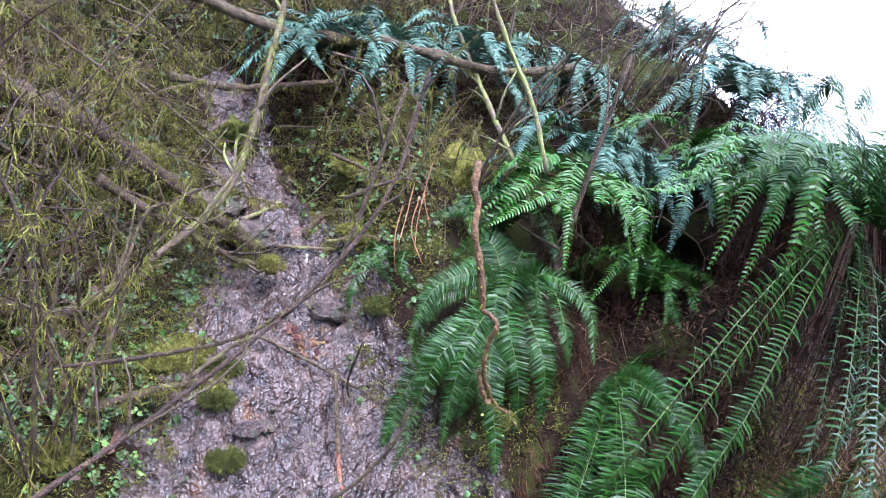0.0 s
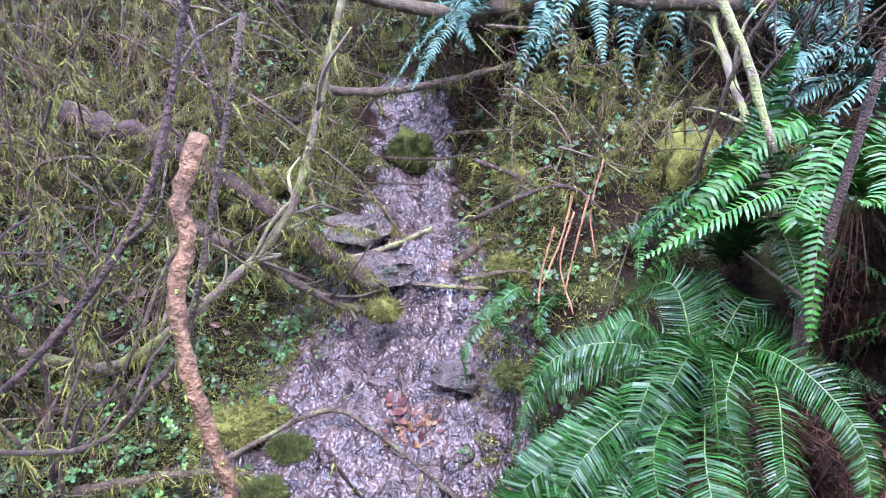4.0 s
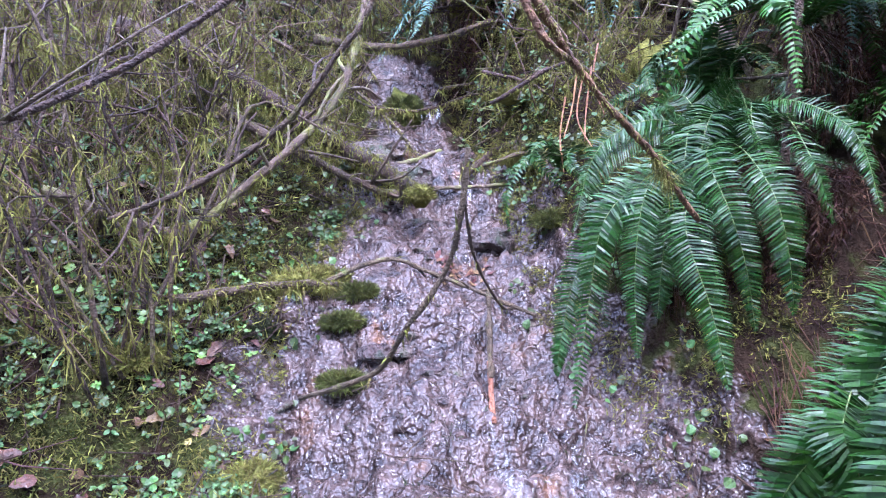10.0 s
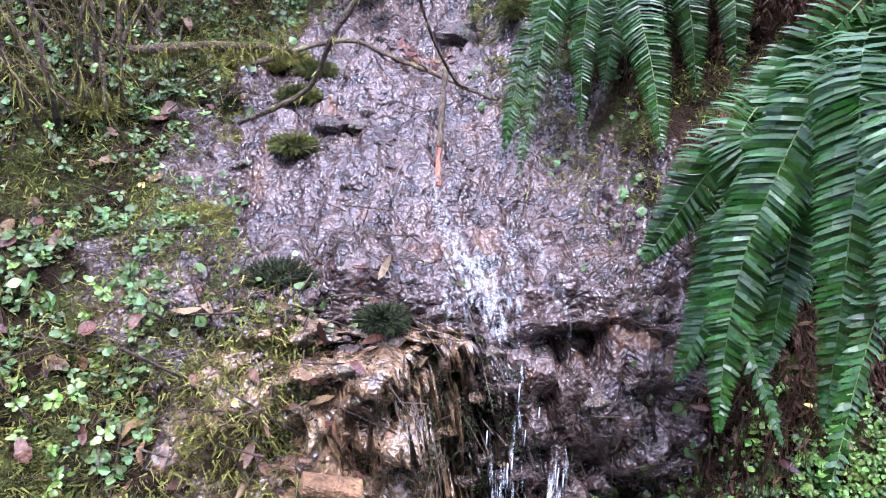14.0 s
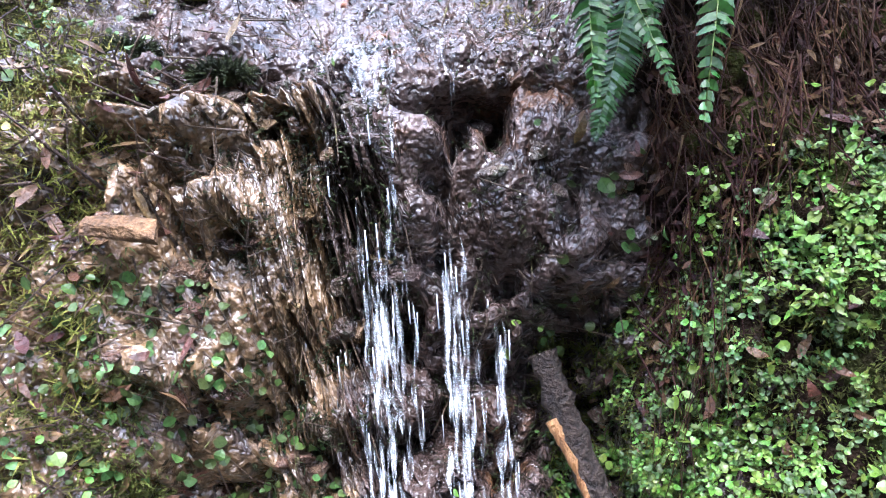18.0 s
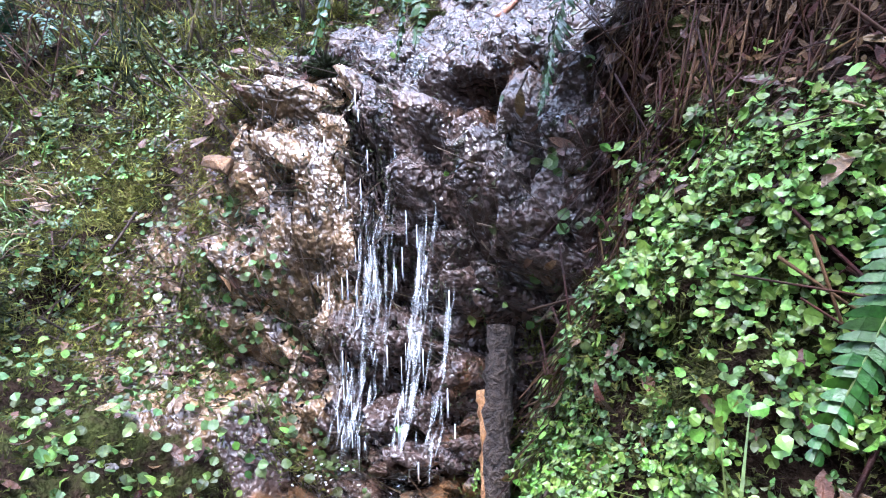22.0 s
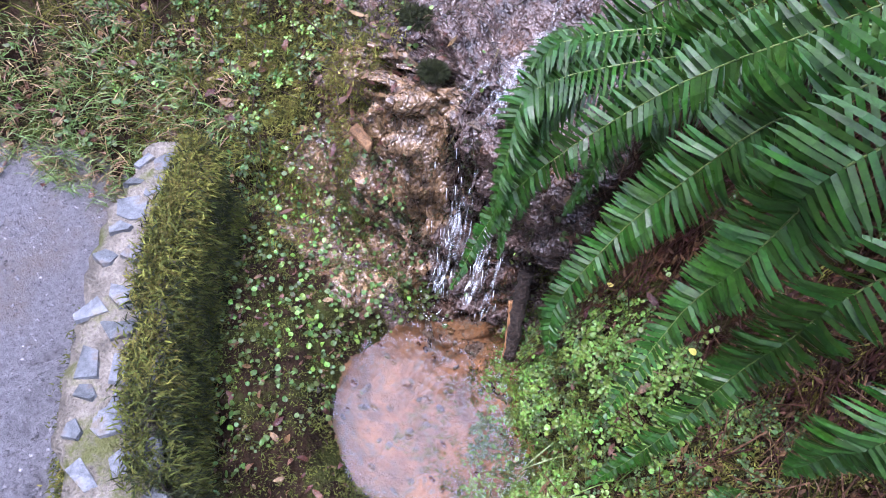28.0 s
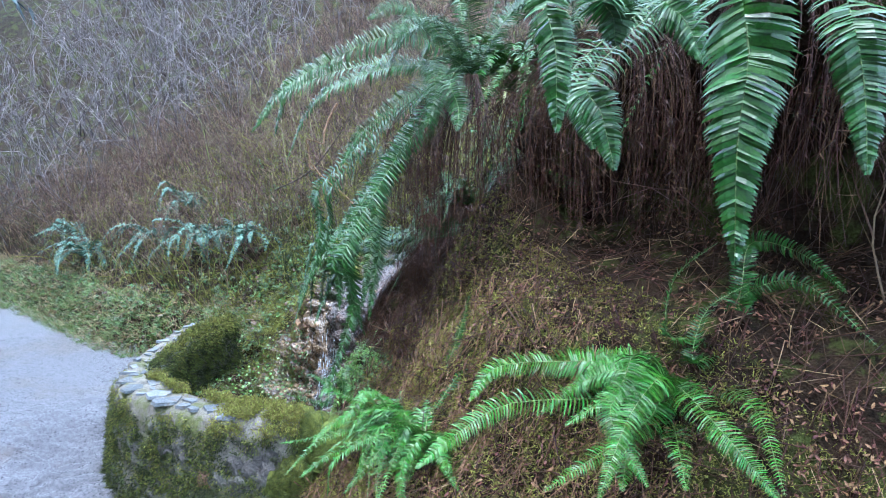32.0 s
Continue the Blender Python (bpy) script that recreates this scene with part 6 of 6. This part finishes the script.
brush("bank_thicket", scatter(240, -1.9, -0.85, -0.3, 1.2, off_stream(0.1)), TWIG, "dead reddish brown stems on the leafy bank", (0.2, 0.7), 0.0024, (0.05, -0.1), moss=130)
brush("upper_thicket", scatter(900, -2.2, 1.6, 1.4, 3.4, off_stream(0.1)), TWIG, "reddish brown stems on the upper bank", (0.3, 0.8), 0.0035, (0.0, -0.3))
brush("shaggy_thicket", scatter(420, -1.9, 0.7, 0.45, 1.9, off_stream(0.06)), TWIG, "twigs shaggy with yellow-green moss above the stream", (0.15, 0.5), 0.003, (0.1, -0.5), 2, moss=190)
brush("upper_right_thicket", scatter(500, 1.2, 4.5, -0.2, 2.5, off_stream(0.1)), TWIG, "brown stems on the bank above the ferns", (0.3, 0.8), 0.0035, (0.0, -0.3))
moss_carpet("far_bank_moss", scatter(3500, -4.5, -1.0, -2.6, 0.6, off_stream(0.1), 0.0, 2.5), MOSSY, "yellow-green moss on the bank along the path", 0.03, 6, 0.02)
grass_carpet("straw_grass", scatter(1600, -6, -0.8, -3.8, -1.0, lambda x, y: (np.abs(y - edge(x) - 0.2) < 0.26) & (x < -0.85)), STRAW, "dry straw grass along the path", (0.03, 0.1), 5)
litter("dark_thicket", scatter(90, -2.4, 0.6, -0.3, 2.6, off_stream(0.15)), BARK, "dark twigs tangled over the bank", (0.15, 0.5), 0.003, 0.8, category="thicket")
grass_carpet("path_grass", scatter(2600, -6, -0.8, -3.6, -1.1, lambda x, y: (np.abs(y - edge(x) - 0.12) < 0.22) & ((x < -0.85))), GRASS, "tufts of green grass along the path", (0.03, 0.1))
grass_carpet("pool_grass", scatter(16, 0.45, 0.75, -1.3, -1.0), GRASS, "long grass blades bending over the pool", (0.1, 0.24), 5)
s = Soup()
gpts = scatter(9000, -3.0, 2.6, -3.4, -1.4, lambda x, y: (y - edge(x) < -0.05) & ~((x > -0.8) & (x < 1.2) & (y > -1.9)))
for p, n in gpts:
    r = rng.uniform(0.003, 0.010)
    v = p + np.array((0, 0, r * 0.25)) + np.array([(r, 0, 0), (0, r * 0.8, 0), (-r * 0.9, 0, 0), (0, -r, 0), (0, 0, r * 0.6)]) * rng.uniform(0.7, 1.2, (5, 1))
    s.add(v, [(0, 1, 4), (1, 2, 4), (2, 3, 4), (3, 0, 4)])
GRIT = mat("grey_grit", (0.06, 0.057, 0.06), (0.19, 0.18, 0.19), 40, 0.8, 0.2, 200, 0.15, vary=0.5, island=True)
tagged(s.done("gravel_stones", GRIT, smooth=False), "loose grey gravel on the path", "gravel", kind="stuff")

for k in range(34):
    x, y = rng.uniform(-1.7, 0.3), rng.uniform(0.3, 1.7)
    z = height(x, y) + rng.uniform(0.04, 0.35)
    a, L = rng.uniform(-0.5, 0.9), rng.uniform(0.25, 0.6)
    d = np.array((math.cos(a), -0.5 * math.sin(a) - 0.2, -0.25 + 0.3 * rng.normal()))
    p = np.array((x, y, z))
    branch("mossy_twig", [p - d * L * 0.5, p + rng.normal(size=3) * 0.04, p + d * L * 0.4, p + d * L * 0.7 + np.array((0, 0, -0.08))], 0.007, 0.003, BARK, "thin branch draped in yellow-green moss", 420, 0.04, twigs=5, twig_len=0.18, group="mossy twigs on the bank", sides=5)

# ---- rock pieces of the ledge and the stream bed ----
for p, n in scatter(110, -0.62, 0.34, -1.06, -0.6):
    w = rng.uniform(0.012, 0.034)
    tan_ = p[0] < -0.14 + 0.08 * rng.normal() and p[2] < 0.66
    rock_piece(tuple(p - n * w * 0.2), (w * 1.3, w * 0.7, w * rng.uniform(0.45, 0.9)), TANROCK if tan_ else WETROCK, rng.uniform(-30, 30), 12)
for p, n in scatter(40, -0.75, 0.15, -0.55, 1.2, lambda x, y: np.abs(x - middle(y)) < half(y)):
    w = rng.uniform(0.015, 0.04)
    rock_piece(tuple(p - n * 0.01), (w * 1.4, w * 0.9, 0.016), WETROCK, rng.uniform(-40, 40), 7)

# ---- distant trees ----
def conifer(x, y, tall, material=FARTREE, label="dark conifer far up the bank, mist put into its colour", group="distant conifers", limbs=150):
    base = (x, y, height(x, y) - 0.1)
    thing = empty("conifer", base, label, "tree", group)
    back = Matrix.Translation(-Vector(base))
    s = Soup()
    tube(s, curve_points([base, (x + 0.1, y, base[2] + tall * 0.5), (x, y, base[2] + tall)], 10), tall * 0.025, tall * 0.004, 8, 0.05)
    s.done("trunk", material, thing).matrix_local = back
    s = Soup()
    for _ in range(limbs):
        u = rng.uniform(0.18, 1.0)
        a = rng.uniform(0, 2 * math.pi)
        L = tall * 0.24 * (1.08 - u) * rng.uniform(0.6, 1.2) + 0.15
        p = np.array((x, y, base[2] + tall * u))
        d = np.array((math.cos(a), math.sin(a), -0.25))
        line = curve_points([p, p + d * L * 0.5, p + d * L + np.array((0, 0, -0.12 * L))], 7)
        idx = rng.integers(1, 7, 16)
        blades(s, line[idx], [unit(d + rng.normal(size=3) * 0.5 + np.array((0, 0, -0.5))) for _ in idx], rng.uniform(0.2, 0.5, 16) * L * 0.6, 0.04 * L + 0.02, 0.5, 1)
    s.done("crown", material, thing, smooth=False).matrix_local = back


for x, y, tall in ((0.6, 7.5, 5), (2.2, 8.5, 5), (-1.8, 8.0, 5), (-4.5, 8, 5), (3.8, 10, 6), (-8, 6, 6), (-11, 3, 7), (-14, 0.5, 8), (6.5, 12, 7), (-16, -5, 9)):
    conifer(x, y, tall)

# unseen conifers added across the path to block low sky and shade the stream
for k in (0, 1, 2, 3, 4, 6, 7, 8):
    x = -8 + 2.3 * k
    conifer(x + rng.normal() * 0.4, -6.6 - rng.random() * 1.4, 10 + 3 * rng.random(), SHADETREE, "tall unseen conifer added across the path for shade", "conifers across the path", 260)
